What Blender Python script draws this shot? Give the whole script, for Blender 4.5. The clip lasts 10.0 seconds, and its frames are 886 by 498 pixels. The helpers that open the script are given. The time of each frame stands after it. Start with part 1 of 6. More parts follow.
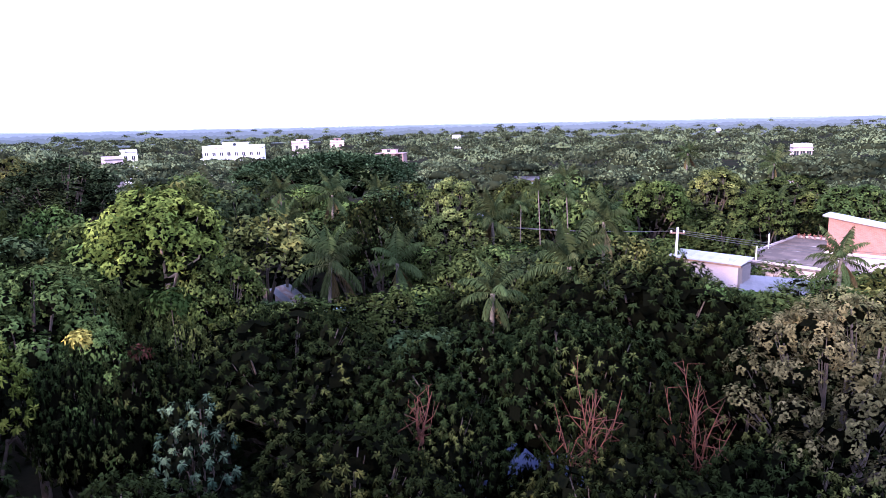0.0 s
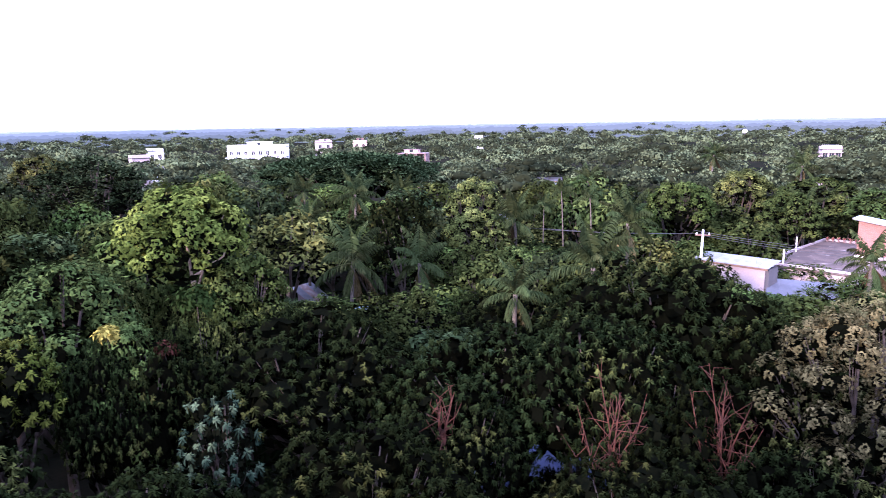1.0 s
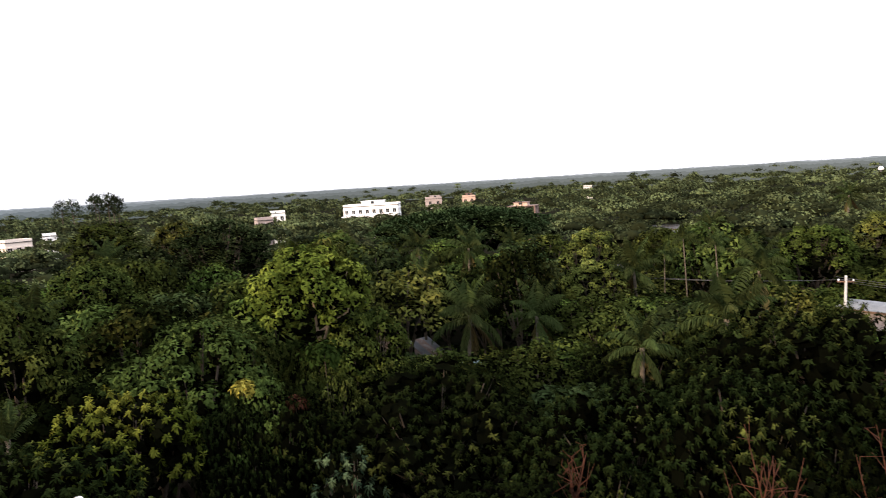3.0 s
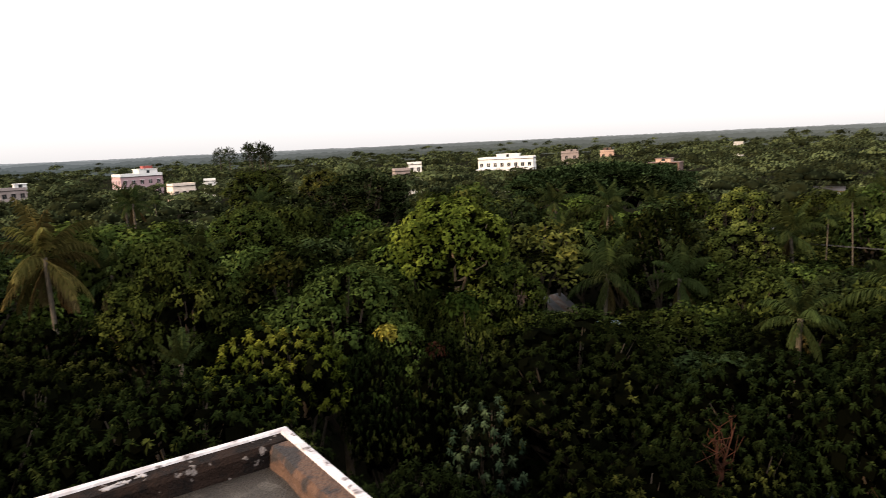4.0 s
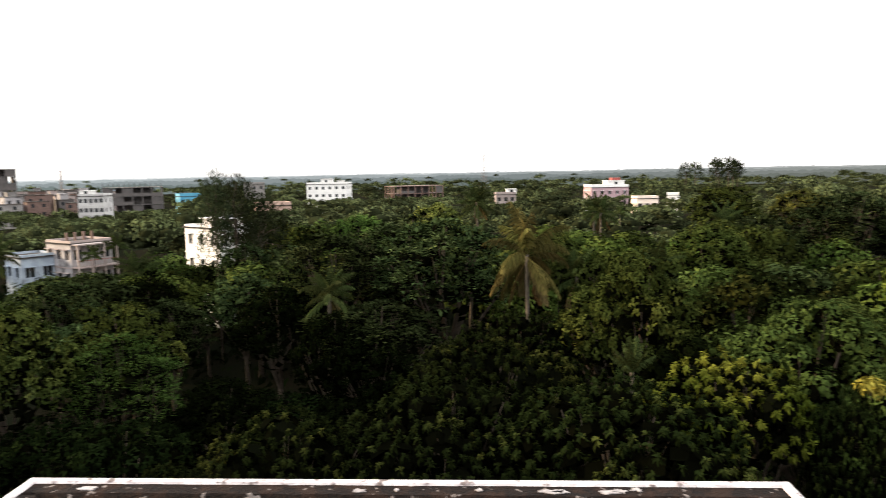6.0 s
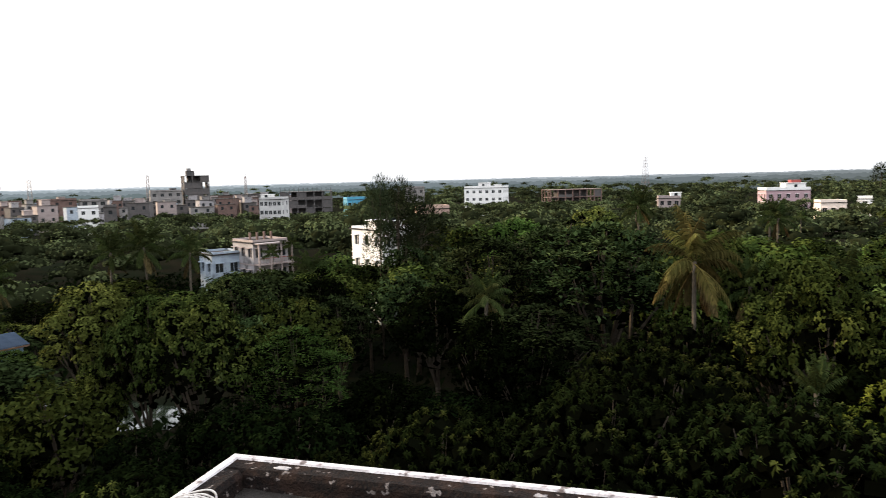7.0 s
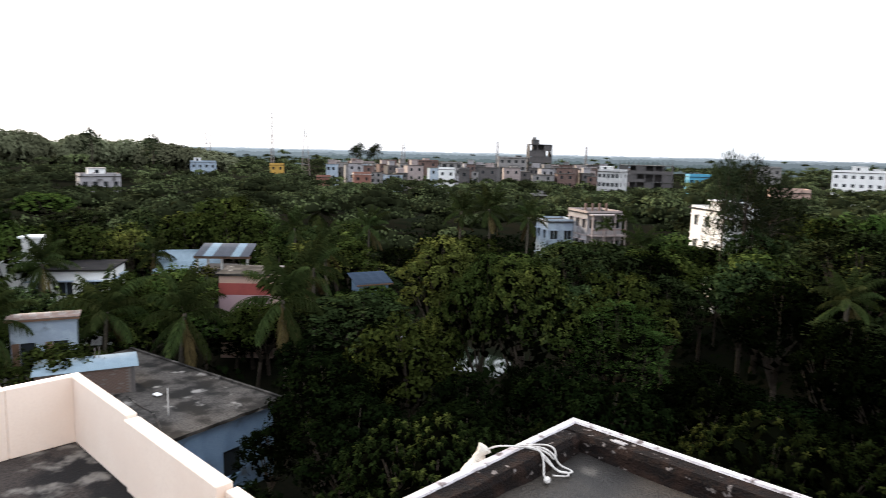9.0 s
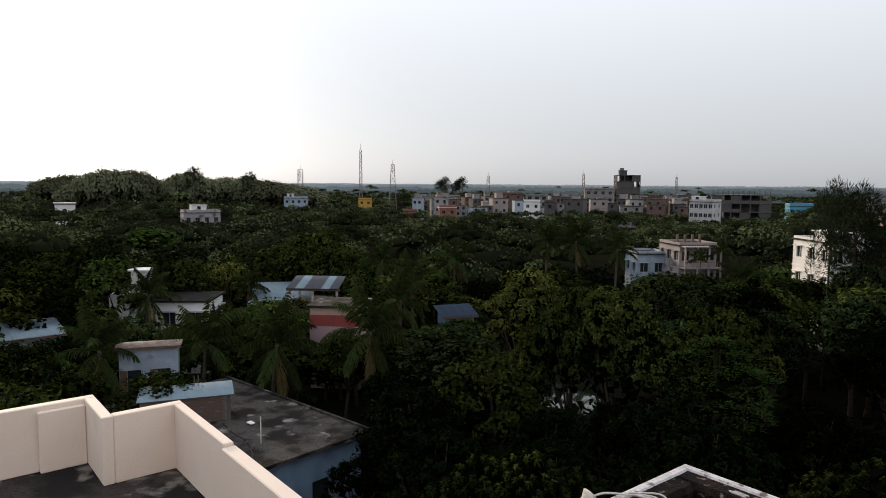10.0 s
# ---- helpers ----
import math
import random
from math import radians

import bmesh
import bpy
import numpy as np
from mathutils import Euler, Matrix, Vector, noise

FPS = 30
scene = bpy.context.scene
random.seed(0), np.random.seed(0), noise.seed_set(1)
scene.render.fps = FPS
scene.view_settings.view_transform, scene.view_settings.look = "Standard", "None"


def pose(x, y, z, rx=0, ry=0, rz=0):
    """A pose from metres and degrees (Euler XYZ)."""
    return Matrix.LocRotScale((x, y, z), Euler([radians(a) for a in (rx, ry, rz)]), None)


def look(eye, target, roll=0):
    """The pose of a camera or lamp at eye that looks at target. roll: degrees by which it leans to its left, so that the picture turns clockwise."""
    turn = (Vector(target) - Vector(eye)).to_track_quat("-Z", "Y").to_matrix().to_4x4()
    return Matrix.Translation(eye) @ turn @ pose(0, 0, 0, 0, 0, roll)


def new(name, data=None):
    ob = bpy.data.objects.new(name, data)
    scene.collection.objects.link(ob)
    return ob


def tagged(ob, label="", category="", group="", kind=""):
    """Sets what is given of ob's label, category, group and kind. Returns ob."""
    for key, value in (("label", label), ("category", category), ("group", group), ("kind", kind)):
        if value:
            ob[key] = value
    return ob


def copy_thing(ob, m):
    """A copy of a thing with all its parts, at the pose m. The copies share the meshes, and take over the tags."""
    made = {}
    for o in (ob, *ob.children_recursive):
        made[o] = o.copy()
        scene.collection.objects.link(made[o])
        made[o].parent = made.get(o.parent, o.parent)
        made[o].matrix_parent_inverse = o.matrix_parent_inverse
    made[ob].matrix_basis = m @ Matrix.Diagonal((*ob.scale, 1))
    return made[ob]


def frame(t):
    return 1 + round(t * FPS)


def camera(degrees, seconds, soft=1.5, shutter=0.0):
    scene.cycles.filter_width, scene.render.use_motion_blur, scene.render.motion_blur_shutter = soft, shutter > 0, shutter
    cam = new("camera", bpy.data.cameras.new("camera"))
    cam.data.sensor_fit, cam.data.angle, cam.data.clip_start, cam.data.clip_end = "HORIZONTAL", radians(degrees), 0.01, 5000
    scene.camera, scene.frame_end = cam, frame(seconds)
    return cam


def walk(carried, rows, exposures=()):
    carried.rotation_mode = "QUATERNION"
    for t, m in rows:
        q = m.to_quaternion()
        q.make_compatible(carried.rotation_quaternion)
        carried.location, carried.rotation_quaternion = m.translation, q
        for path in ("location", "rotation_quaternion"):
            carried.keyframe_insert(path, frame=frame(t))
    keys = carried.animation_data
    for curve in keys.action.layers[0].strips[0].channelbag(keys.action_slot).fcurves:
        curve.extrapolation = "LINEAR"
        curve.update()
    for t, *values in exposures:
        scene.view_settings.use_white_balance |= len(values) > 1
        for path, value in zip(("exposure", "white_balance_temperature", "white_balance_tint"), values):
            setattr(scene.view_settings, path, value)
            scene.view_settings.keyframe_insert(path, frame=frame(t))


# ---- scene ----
cam = camera(66.4, 10.0, soft=0.8, shutter=0.3)
PATH = [
    (0, (-0.000, 0.000, 17.180), (-0.000, 9.833, 15.360), -1.18),
    (0.5, (-0.023, 0.007, 17.175), (-0.078, 9.834, 15.324), -0.86),
    (1, (-0.076, 0.034, 17.167), (-0.390, 9.864, 15.356), -0.98),
    (1.5, (-0.242, 0.075, 17.158), (-1.276, 9.871, 15.435), -2.15),
    (2, (-0.241, 0.071, 17.147), (-1.710, 9.835, 15.559), -2.39),
    (2.2, (-0.278, 0.121, 17.160), (-1.607, 9.907, 15.589), -2.27),
    (3.3, (-0.691, 0.261, 17.133), (-3.060, 9.939, 16.283), -3.42),
    (3.5, (-0.783, 0.295, 17.103), (-3.640, 9.828, 16.126), -2.41),
    (4, (-0.997, 0.288, 17.126), (-4.744, 9.430, 15.581), -2.70),
    (4.5, (-1.135, 0.244, 17.154), (-6.035, 8.791, 15.441), -2.95),
    (5, (-1.265, 0.323, 17.136), (-7.948, 7.607, 15.623), -0.72),
    (5.5, (-1.287, 0.264, 17.162), (-9.009, 6.485, 15.876), -0.58),
    (6, (-1.297, 0.145, 17.180), (-9.873, 5.163, 16.056), -1.07),
    (6.2, (-1.327, 0.107, 17.156), (-10.194, 4.601, 16.069), -1.74),
    (7.3, (-1.471, 0.019, 17.145), (-11.103, 2.510, 16.137), -0.98),
    (7.5, (-1.488, 0.004, 17.147), (-11.192, 2.203, 16.147), -0.82),
    (8, (-1.466, -0.033, 17.155), (-11.299, 1.420, 16.065), -0.07),
    (8.5, (-1.504, -0.077, 17.133), (-11.434, 0.012, 15.955), 0.48),
    (9, (-1.425, -0.120, 17.167), (-11.159, -1.919, 15.747), 1.37),
    (9.5, (-1.493, -0.169, 17.154), (-11.069, -2.818, 16.022), 1.10),
    (10, (-1.519, -0.220, 17.149), (-11.000, -3.253, 16.189), 0.42),
]
walk(cam, [(t, look(eye, target, roll)) for t, eye, target, roll in PATH],
     exposures=[(0, 1.64, 4850, 46), (1.0, 1.68, 4850, 46), (2.2, 1.0, 5900, 26), (3.3, -0.05, 6600, 13), (3.6, -0.66, 6800, 12), (3.9, -0.15, 6900, 14),
                (4.4, 0.68, 7300, 13), (5.5, 0.80, 7200, 11), (7.3, 0.32, 6400, 10), (9.0, 0.33, 6200, 10), (9.4, 0.4, 6200, 10), (9.7, 0.0, 6300, 10), (10.0, -0.82, 6400, 10)])


# ---- world and sun ----
SUN_YAW, SUN_EL = 145.0, 14.0          # to the left of +y, above the horizon
world = bpy.data.worlds.new("sky")
scene.world = world
world.use_nodes = True
wn, wl = world.node_tree.nodes, world.node_tree.links
sky = wn.new("ShaderNodeTexSky")
sky.sky_type, sky.sun_disc = "NISHITA", False
sky.sun_elevation, sky.sun_rotation = radians(SUN_EL), radians(-SUN_YAW)
sky.air_density, sky.dust_density, sky.ozone_density, sky.altitude = 1.0, 1.5, 1.0, 0
pale = wn.new("ShaderNodeHueSaturation")
pale.inputs["Saturation"].default_value = 0.35
wl.new(sky.outputs[0], pale.inputs["Color"])
wl.new(pale.outputs[0], wn["Background"].inputs["Color"])
wn["Background"].inputs["Strength"].default_value = 0.05
# a thin bright overcast over the clear sky
veil, both = wn.new("ShaderNodeBackground"), wn.new("ShaderNodeAddShader")
veil.inputs["Color"].default_value = (0.92, 0.95, 1.0, 1)
# evening overcast: palest overhead, dimmer towards the horizon
way, height, low_haze, high_haze, thick = wn.new("ShaderNodeTexCoord"), wn.new("ShaderNodeSeparateXYZ"), wn.new("ShaderNodeMapRange"), wn.new("ShaderNodeMapRange"), wn.new("ShaderNodeMath")
wl.new(way.outputs["Generated"], height.inputs[0])
for haze, lo, hi, at_lo, at_hi in ((low_haze, 0.0, 0.3, 0.82, 1.6), (high_haze, 0.3, 1.0, 1.0, 1.15)):
    wl.new(height.outputs["Z"], haze.inputs["Value"])
    haze.inputs["From Min"].default_value, haze.inputs["From Max"].default_value = lo, hi
    haze.inputs["To Min"].default_value, haze.inputs["To Max"].default_value = at_lo, at_hi
thick.operation = "MULTIPLY"
wl.new(low_haze.outputs[0], thick.inputs[0])
wl.new(high_haze.outputs[0], thick.inputs[1])
wl.new(thick.outputs[0], veil.inputs["Strength"])
wl.new(wn["Background"].outputs[0], both.inputs[0])
wl.new(veil.outputs[0], both.inputs[1])
wl.new(both.outputs[0], wn["World Output"].inputs["Surface"])
sun = new("sun", bpy.data.lights.new("sun", "SUN"))
sun.data.energy, sun.data.angle, sun.data.color = 5.0, radians(8), (1.0, 0.75, 0.48)
a, e = radians(SUN_YAW), radians(SUN_EL)
sun.matrix_world = look((-math.sin(a) * math.cos(e) * 50, math.cos(a) * math.cos(e) * 50, math.sin(e) * 50), (0, 0, 0))


# ---- materials ----
def material(name, colour, second=None, rough=0.8, scale=2.0, metal=0.0, bump=0.2, fine=30.0, mix=(0.4, 0.62), spot=None, spot_at=(0.55, 0.7), spot_scale=0.8, spec=0.4, grained=0.8):
    """Two colours mixed by broad noise, fine grain on top, optional stains of a third colour."""
    m = bpy.data.materials.new(name)
    m.use_nodes = True
    n, l = m.node_tree.nodes, m.node_tree.links
    p = n["Principled BSDF"]
    at = n.new("ShaderNodeTexCoord").outputs["Object"]

    def noise_of(s, detail=6.0):
        k = n.new("ShaderNodeTexNoise")
        k.inputs["Scale"].default_value, k.inputs["Detail"].default_value = s, detail
        l.new(at, k.inputs["Vector"])
        return k.outputs["Fac"]

    def step(value, lo, hi):
        r = n.new("ShaderNodeMapRange")
        r.interpolation_type = "SMOOTHSTEP"
        r.inputs["From Min"].default_value, r.inputs["From Max"].default_value = lo, hi
        l.new(value, r.inputs["Value"])
        return r.outputs[0]

    def blend(fac, a, b):
        x = n.new("ShaderNodeMix")
        x.data_type = "RGBA"
        l.new(fac, x.inputs["Factor"])
        for sock, v in ((x.inputs[6], a), (x.inputs[7], b)):
            if isinstance(v, tuple):
                sock.default_value = (*v, 1)
            else:
                l.new(v, sock)
        return x.outputs[2]

    second = second or tuple(c * 0.75 for c in colour)
    out = blend(step(noise_of(scale), *mix), colour, second)
    grain = noise_of(fine, 3.0)
    out = blend(step(grain, 0.3, 0.9), out, tuple(c * grained for c in second))
    if spot:
        out = blend(step(noise_of(spot_scale, 9.0), *spot_at), out, spot)
    l.new(out, p.inputs["Base Color"])
    p.inputs["Roughness"].default_value, p.inputs["Metallic"].default_value = rough, metal
    p.inputs["Specular IOR Level"].default_value = spec
    if bump:
        b = n.new("ShaderNodeBump")
        b.inputs["Strength"].default_value, b.inputs["Distance"].default_value = bump, 0.02
        l.new(grain, b.inputs["Height"])
        l.new(b.outputs[0], p.inputs["Normal"])
    return m


def leaf_material(name, colour, young, share=0.3, rough=0.6, clear=0.10, patch=0.35, spec=0.0, by_tree=False, by_tuft=True, spread=(0.3, 1.75)):
    """Leaves: each leaf and each tree differs in tone, a share of them is young and lighter."""
    m = bpy.data.materials.new(name)
    m.use_nodes = True
    n, l = m.node_tree.nodes, m.node_tree.links
    colour, young = (tuple(c * 0.44 for c in tone) for tone in (colour, young))
    p, out = n["Principled BSDF"], n["Material Output"]
    geo, info, each = n.new("ShaderNodeNewGeometry"), n.new("ShaderNodeObjectInfo"), n.new("ShaderNodeAttribute")
    each.attribute_name = "tone"        # how pale a leaf is, in whorls with painted top light; in joined woods, of each tree
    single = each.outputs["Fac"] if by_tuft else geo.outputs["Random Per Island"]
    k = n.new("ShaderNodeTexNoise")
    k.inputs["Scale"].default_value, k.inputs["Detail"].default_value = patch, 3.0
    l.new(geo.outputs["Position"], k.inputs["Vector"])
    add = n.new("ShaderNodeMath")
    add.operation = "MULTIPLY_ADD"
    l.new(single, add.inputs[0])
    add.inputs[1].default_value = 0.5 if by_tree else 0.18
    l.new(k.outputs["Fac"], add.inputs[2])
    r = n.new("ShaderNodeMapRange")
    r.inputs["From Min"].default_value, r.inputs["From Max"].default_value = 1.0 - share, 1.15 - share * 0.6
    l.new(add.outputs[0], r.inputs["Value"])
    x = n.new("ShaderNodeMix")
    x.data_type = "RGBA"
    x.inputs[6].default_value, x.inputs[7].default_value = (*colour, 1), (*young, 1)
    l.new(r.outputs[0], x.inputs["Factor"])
    hsv = n.new("ShaderNodeHueSaturation")
    hue, val = n.new("ShaderNodeMapRange"), n.new("ShaderNodeMapRange")
    hue.inputs["To Min"].default_value, hue.inputs["To Max"].default_value = 0.474, 0.508
    l.new(info.outputs["Random"], hue.inputs["Value"])
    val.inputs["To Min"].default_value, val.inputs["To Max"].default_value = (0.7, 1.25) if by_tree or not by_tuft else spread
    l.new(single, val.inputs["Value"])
    own, tone = n.new("ShaderNodeMath"), n.new("ShaderNodeMath")
    own.operation, tone.operation = "MULTIPLY_ADD", "MULTIPLY"
    l.new(info.outputs["Random"], own.inputs[0])
    own.inputs[1].default_value, own.inputs[2].default_value = 1.0, 0.58
    l.new(own.outputs[0], tone.inputs[0])
    l.new(val.outputs[0], tone.inputs[1])
    if by_tree:                     # joined woods carry each tree's own tone
        l.new(each.outputs["Fac"], hue.inputs["Value"])
        l.new(each.outputs["Fac"], own.inputs[0])
        own.inputs[1].default_value, own.inputs[2].default_value = 0.85, 0.42
    l.new(hue.outputs[0], hsv.inputs["Hue"])
    l.new(tone.outputs[0], hsv.inputs["Value"])
    l.new(x.outputs[2], hsv.inputs["Color"])
    l.new(hsv.outputs[0], p.inputs["Base Color"])
    p.inputs["Roughness"].default_value, p.inputs["Specular IOR Level"].default_value = rough, spec
    tr, mx = n.new("ShaderNodeBsdfTranslucent"), n.new("ShaderNodeMixShader")
    l.new(hsv.outputs[0], tr.inputs["Color"])
    mx.inputs[0].default_value = clear
    l.new(p.outputs[0], mx.inputs[1])
    l.new(tr.outputs[0], mx.inputs[2])
    l.new(mx.outputs[0], out.inputs["Surface"])
    return m


LEAF = {
    # near-black colour stands in for the shade inside a crown
    "inner": leaf_material("shade_black_leaf", (0.003, 0.0036, 0.0018), (0.0045, 0.005, 0.0024), 0.3, 1.0, 0.0, spec=0.0, by_tuft=False),
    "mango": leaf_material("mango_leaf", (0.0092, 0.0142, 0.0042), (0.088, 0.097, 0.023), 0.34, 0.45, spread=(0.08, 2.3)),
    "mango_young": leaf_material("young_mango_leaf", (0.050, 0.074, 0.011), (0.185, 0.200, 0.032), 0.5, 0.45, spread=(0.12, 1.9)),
    "light": leaf_material("light_leaf", (0.075, 0.108, 0.018), (0.175, 0.205, 0.034), 0.5),
    "bright": leaf_material("bright_leaf", (0.061, 0.108, 0.024), (0.154, 0.214, 0.046), 0.45),
    # broadleaf colour darkened to look as if it stood in shade
    "deep": leaf_material("shade_dark_leaf", (0.006, 0.0108, 0.0034), (0.033, 0.046, 0.012), 0.3, spec=0.0),
    "mid": leaf_material("mid_leaf", (0.050, 0.074, 0.018), (0.148, 0.172, 0.038), 0.36),
    "fresh": leaf_material("fresh_leaf", (0.047, 0.074, 0.019), (0.138, 0.168, 0.040), 0.38),
    "dark": leaf_material("dark_leaf", (0.034, 0.054, 0.020), (0.116, 0.144, 0.050), 0.36, spread=(0.2, 1.9)),
    "ochre": leaf_material("ochre_leaf", (0.080, 0.098, 0.024), (0.215, 0.220, 0.052), 0.42),
    "khaki": leaf_material("khaki_leaf", (0.118, 0.124, 0.044), (0.290, 0.268, 0.094), 0.45, spread=(0.25, 1.9)),
    "silver": leaf_material("blue_green_leaf", (0.024, 0.044, 0.026), (0.125, 0.165, 0.075), 0.42),
    "feather": leaf_material("feather_leaf", (0.036, 0.066, 0.016), (0.100, 0.150, 0.036), 0.4),
    "needle": leaf_material("needle_leaf", (0.040, 0.056, 0.028), (0.095, 0.105, 0.055), 0.35),
    "frond": leaf_material("frond_leaf", (0.060, 0.088, 0.029), (0.138, 0.150, 0.054), 0.35, 0.5, 0.28, 0.35, 0.0, by_tuft=False),
    "old_frond": leaf_material("old_frond_leaf", (0.15, 0.12, 0.05), (0.24, 0.18, 0.09), 0.4, 0.5, by_tuft=False),
    "dry_frond": leaf_material("yellowed_frond_leaf", (0.125, 0.125, 0.036), (0.25, 0.205, 0.07), 0.5, 0.5, 0.28, 0.35, 0.0, by_tuft=False),
    "yellow": leaf_material("yellow_leaf", (0.32, 0.28, 0.05), (0.40, 0.34, 0.07), 0.4, by_tuft=False),
    "red": leaf_material("rust_leaf", (0.16, 0.075, 0.04), (0.20, 0.10, 0.05), 0.4, by_tuft=False),
    # paler and greyer than near leaves: distance haze put into the base colour
    "woods": leaf_material("hazed_woods_leaf", (0.080, 0.107, 0.050), (0.130, 0.156, 0.068), 0.32, 0.8, 0.12, 0.09, 0.0, by_tree=True),
    # lifted further for the skyline trees, their haze also in the colour
    "far": leaf_material("hazed_skyline_leaf", (0.205, 0.220, 0.130), (0.255, 0.268, 0.160), 0.35, 0.8, spread=(0.88, 1.12)),
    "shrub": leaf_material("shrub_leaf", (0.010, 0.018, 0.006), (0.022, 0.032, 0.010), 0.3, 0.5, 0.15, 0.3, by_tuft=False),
}
BARK = material("bark", (0.060, 0.046, 0.034), (0.035, 0.028, 0.022), 0.9, 3.0, bump=0.6, spec=0.1)
BARK_PALE = material("pale_bark", (0.30, 0.22, 0.155), (0.20, 0.145, 0.10), 0.9, 3.0, bump=0.5, spec=0.1)
BARK_PALM = material("palm_bark", (0.105, 0.088, 0.068), (0.065, 0.055, 0.043), 0.9, 5.0, bump=0.5, spec=0.1)
BARK_RED = material("red_bark", (0.062, 0.022, 0.012), (0.034, 0.014, 0.009), 0.9, 4.0, bump=0.5, spec=0.1)
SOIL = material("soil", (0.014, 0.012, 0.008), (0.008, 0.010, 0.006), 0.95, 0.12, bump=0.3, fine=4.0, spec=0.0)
WHITE = material("white_paint", (0.78, 0.77, 0.76), (0.70, 0.69, 0.68), 0.7, 0.5, spot=(0.42, 0.41, 0.40), spot_at=(0.66, 0.8))
CREAM = material("cream_paint", (0.756, 0.639, 0.549), (0.729, 0.603, 0.513), 0.7, 1.2, bump=0.03, spot=(0.594, 0.486, 0.414), spot_at=(0.62, 0.9), spot_scale=1.1, grained=0.97)
COPING = material("white_coping", (0.62, 0.59, 0.60), (0.44, 0.40, 0.41), 0.8, 7.0, bump=0.4, fine=60, spot=(0.11, 0.085, 0.08), spot_at=(0.55, 0.66), spot_scale=14.0)
MOULD = material("mouldy_plaster", (0.007, 0.006, 0.006), (0.022, 0.013, 0.010), 0.95, 9.0, bump=1.0, fine=70, mix=(0.46, 0.62), spot=(0.17, 0.145, 0.135), spot_at=(0.62, 0.67), spot_scale=17.0, spec=0.1)
ORANGE_PLASTER = material("orange_brown_plaster", (0.092, 0.047, 0.028), (0.046, 0.024, 0.017), 0.9, 6.0, bump=0.9, fine=50, spot=(0.018, 0.013, 0.012), spot_at=(0.50, 0.58), spot_scale=6.0)
LIME = material("peeling_limewash", (0.352, 0.328, 0.328), (0.240, 0.216, 0.216), 0.9, 9.0, bump=0.6, fine=60)
SCREED = material("roof_screed", (0.050, 0.041, 0.033), (0.021, 0.018, 0.016), 0.5, 1.6, bump=0.7, fine=75, spot=(0.105, 0.092, 0.078), spot_at=(0.55, 0.75), spot_scale=3.4, spec=0.25)
STAINED = material("stained_roof", (0.051, 0.041, 0.036), (0.013, 0.012, 0.012), 0.9, 1.4, bump=0.5, fine=30, mix=(0.42, 0.58), spot=(0.156, 0.141, 0.126), spot_at=(0.55, 0.68), spot_scale=2.2, spec=0.15)
OLD_ROOF = material("weathered_roof", (0.078, 0.070, 0.064), (0.014, 0.013, 0.012), 0.95, 0.8, bump=0.4, fine=12, spot=(0.204, 0.190, 0.177), spot_at=(0.60, 0.72), spot_scale=0.9, spec=0.1)
CONCRETE = material("grey_concrete", (0.238, 0.224, 0.217), (0.168, 0.158, 0.154), 0.9, 0.4, spot=(0.084, 0.077, 0.073), spot_at=(0.6, 0.75))
DUSTY_DECK = material("dusty_brown_deck", (0.095, 0.070, 0.056), (0.055, 0.042, 0.034), 0.9, 0.7, bump=0.4, fine=14, spot=(0.19, 0.16, 0.14), spot_at=(0.6, 0.72), spot_scale=1.1, spec=0.1)
DARK_DECK = material("dark_roof_deck", (0.028, 0.025, 0.025), (0.016, 0.015, 0.015), 0.95, 0.6, spec=0.05, spot=(0.12, 0.11, 0.10), spot_at=(0.62, 0.75))
DARK_CONCRETE = material("dark_concrete", (0.098, 0.086, 0.083), (0.064, 0.060, 0.060), 0.9, 0.4)
PINK = material("pink_paint", (0.420, 0.285, 0.307), (0.375, 0.255, 0.277), 0.75, 0.5)
PEACH = material("peach_paint", (0.462, 0.322, 0.252), (0.406, 0.280, 0.231), 0.75, 0.5)
PALE_PINK = material("pale_pink_paint", (0.326, 0.269, 0.255), (0.272, 0.221, 0.211), 0.75, 0.6, spot=(0.163, 0.136, 0.129), spot_at=(0.58, 0.74))
SHABBY = material("stained_wall", (0.345, 0.330, 0.338), (0.270, 0.255, 0.262), 0.85, 0.5, spot=(0.090, 0.083, 0.083), spot_at=(0.54, 0.7), spot_scale=0.6)
GRIMY = material("grimy_white_wall", (0.496, 0.488, 0.480), (0.384, 0.376, 0.376), 0.85, 0.3, spot=(0.176, 0.168, 0.168), spot_at=(0.55, 0.72), spot_scale=0.45)
REDBRICK = material("brick_red", (0.155, 0.098, 0.082), (0.110, 0.070, 0.060), 0.9, 0.8, fine=18)
BRICK = material("bare_brick", (0.130, 0.088, 0.072), (0.085, 0.058, 0.048), 0.9, 6.0, fine=40)
MORTAR = material("mortar", (0.150, 0.132, 0.118), (0.110, 0.098, 0.088), 0.95, 5.0)
BLUE_WALL = material("blue_wall", (0.176, 0.264, 0.384), (0.128, 0.200, 0.304), 0.85, 0.8, spot=(0.072, 0.088, 0.104), spot_at=(0.58, 0.74))
PALE_BLUE = material("pale_blue_wall", (0.345, 0.405, 0.465), (0.255, 0.307, 0.375), 0.85, 0.9, spot=(0.090, 0.105, 0.120), spot_at=(0.58, 0.72))
CYAN = material("cyan_paint", (0.070, 0.294, 0.434), (0.056, 0.252, 0.378), 0.7, 0.5)
YELLOW = material("yellow_paint", (0.46, 0.27, 0.05), (0.40, 0.24, 0.045), 0.7, 0.5)
ORANGE = material("orange_paint", (0.235, 0.105, 0.075), (0.190, 0.085, 0.062), 0.75, 0.5)
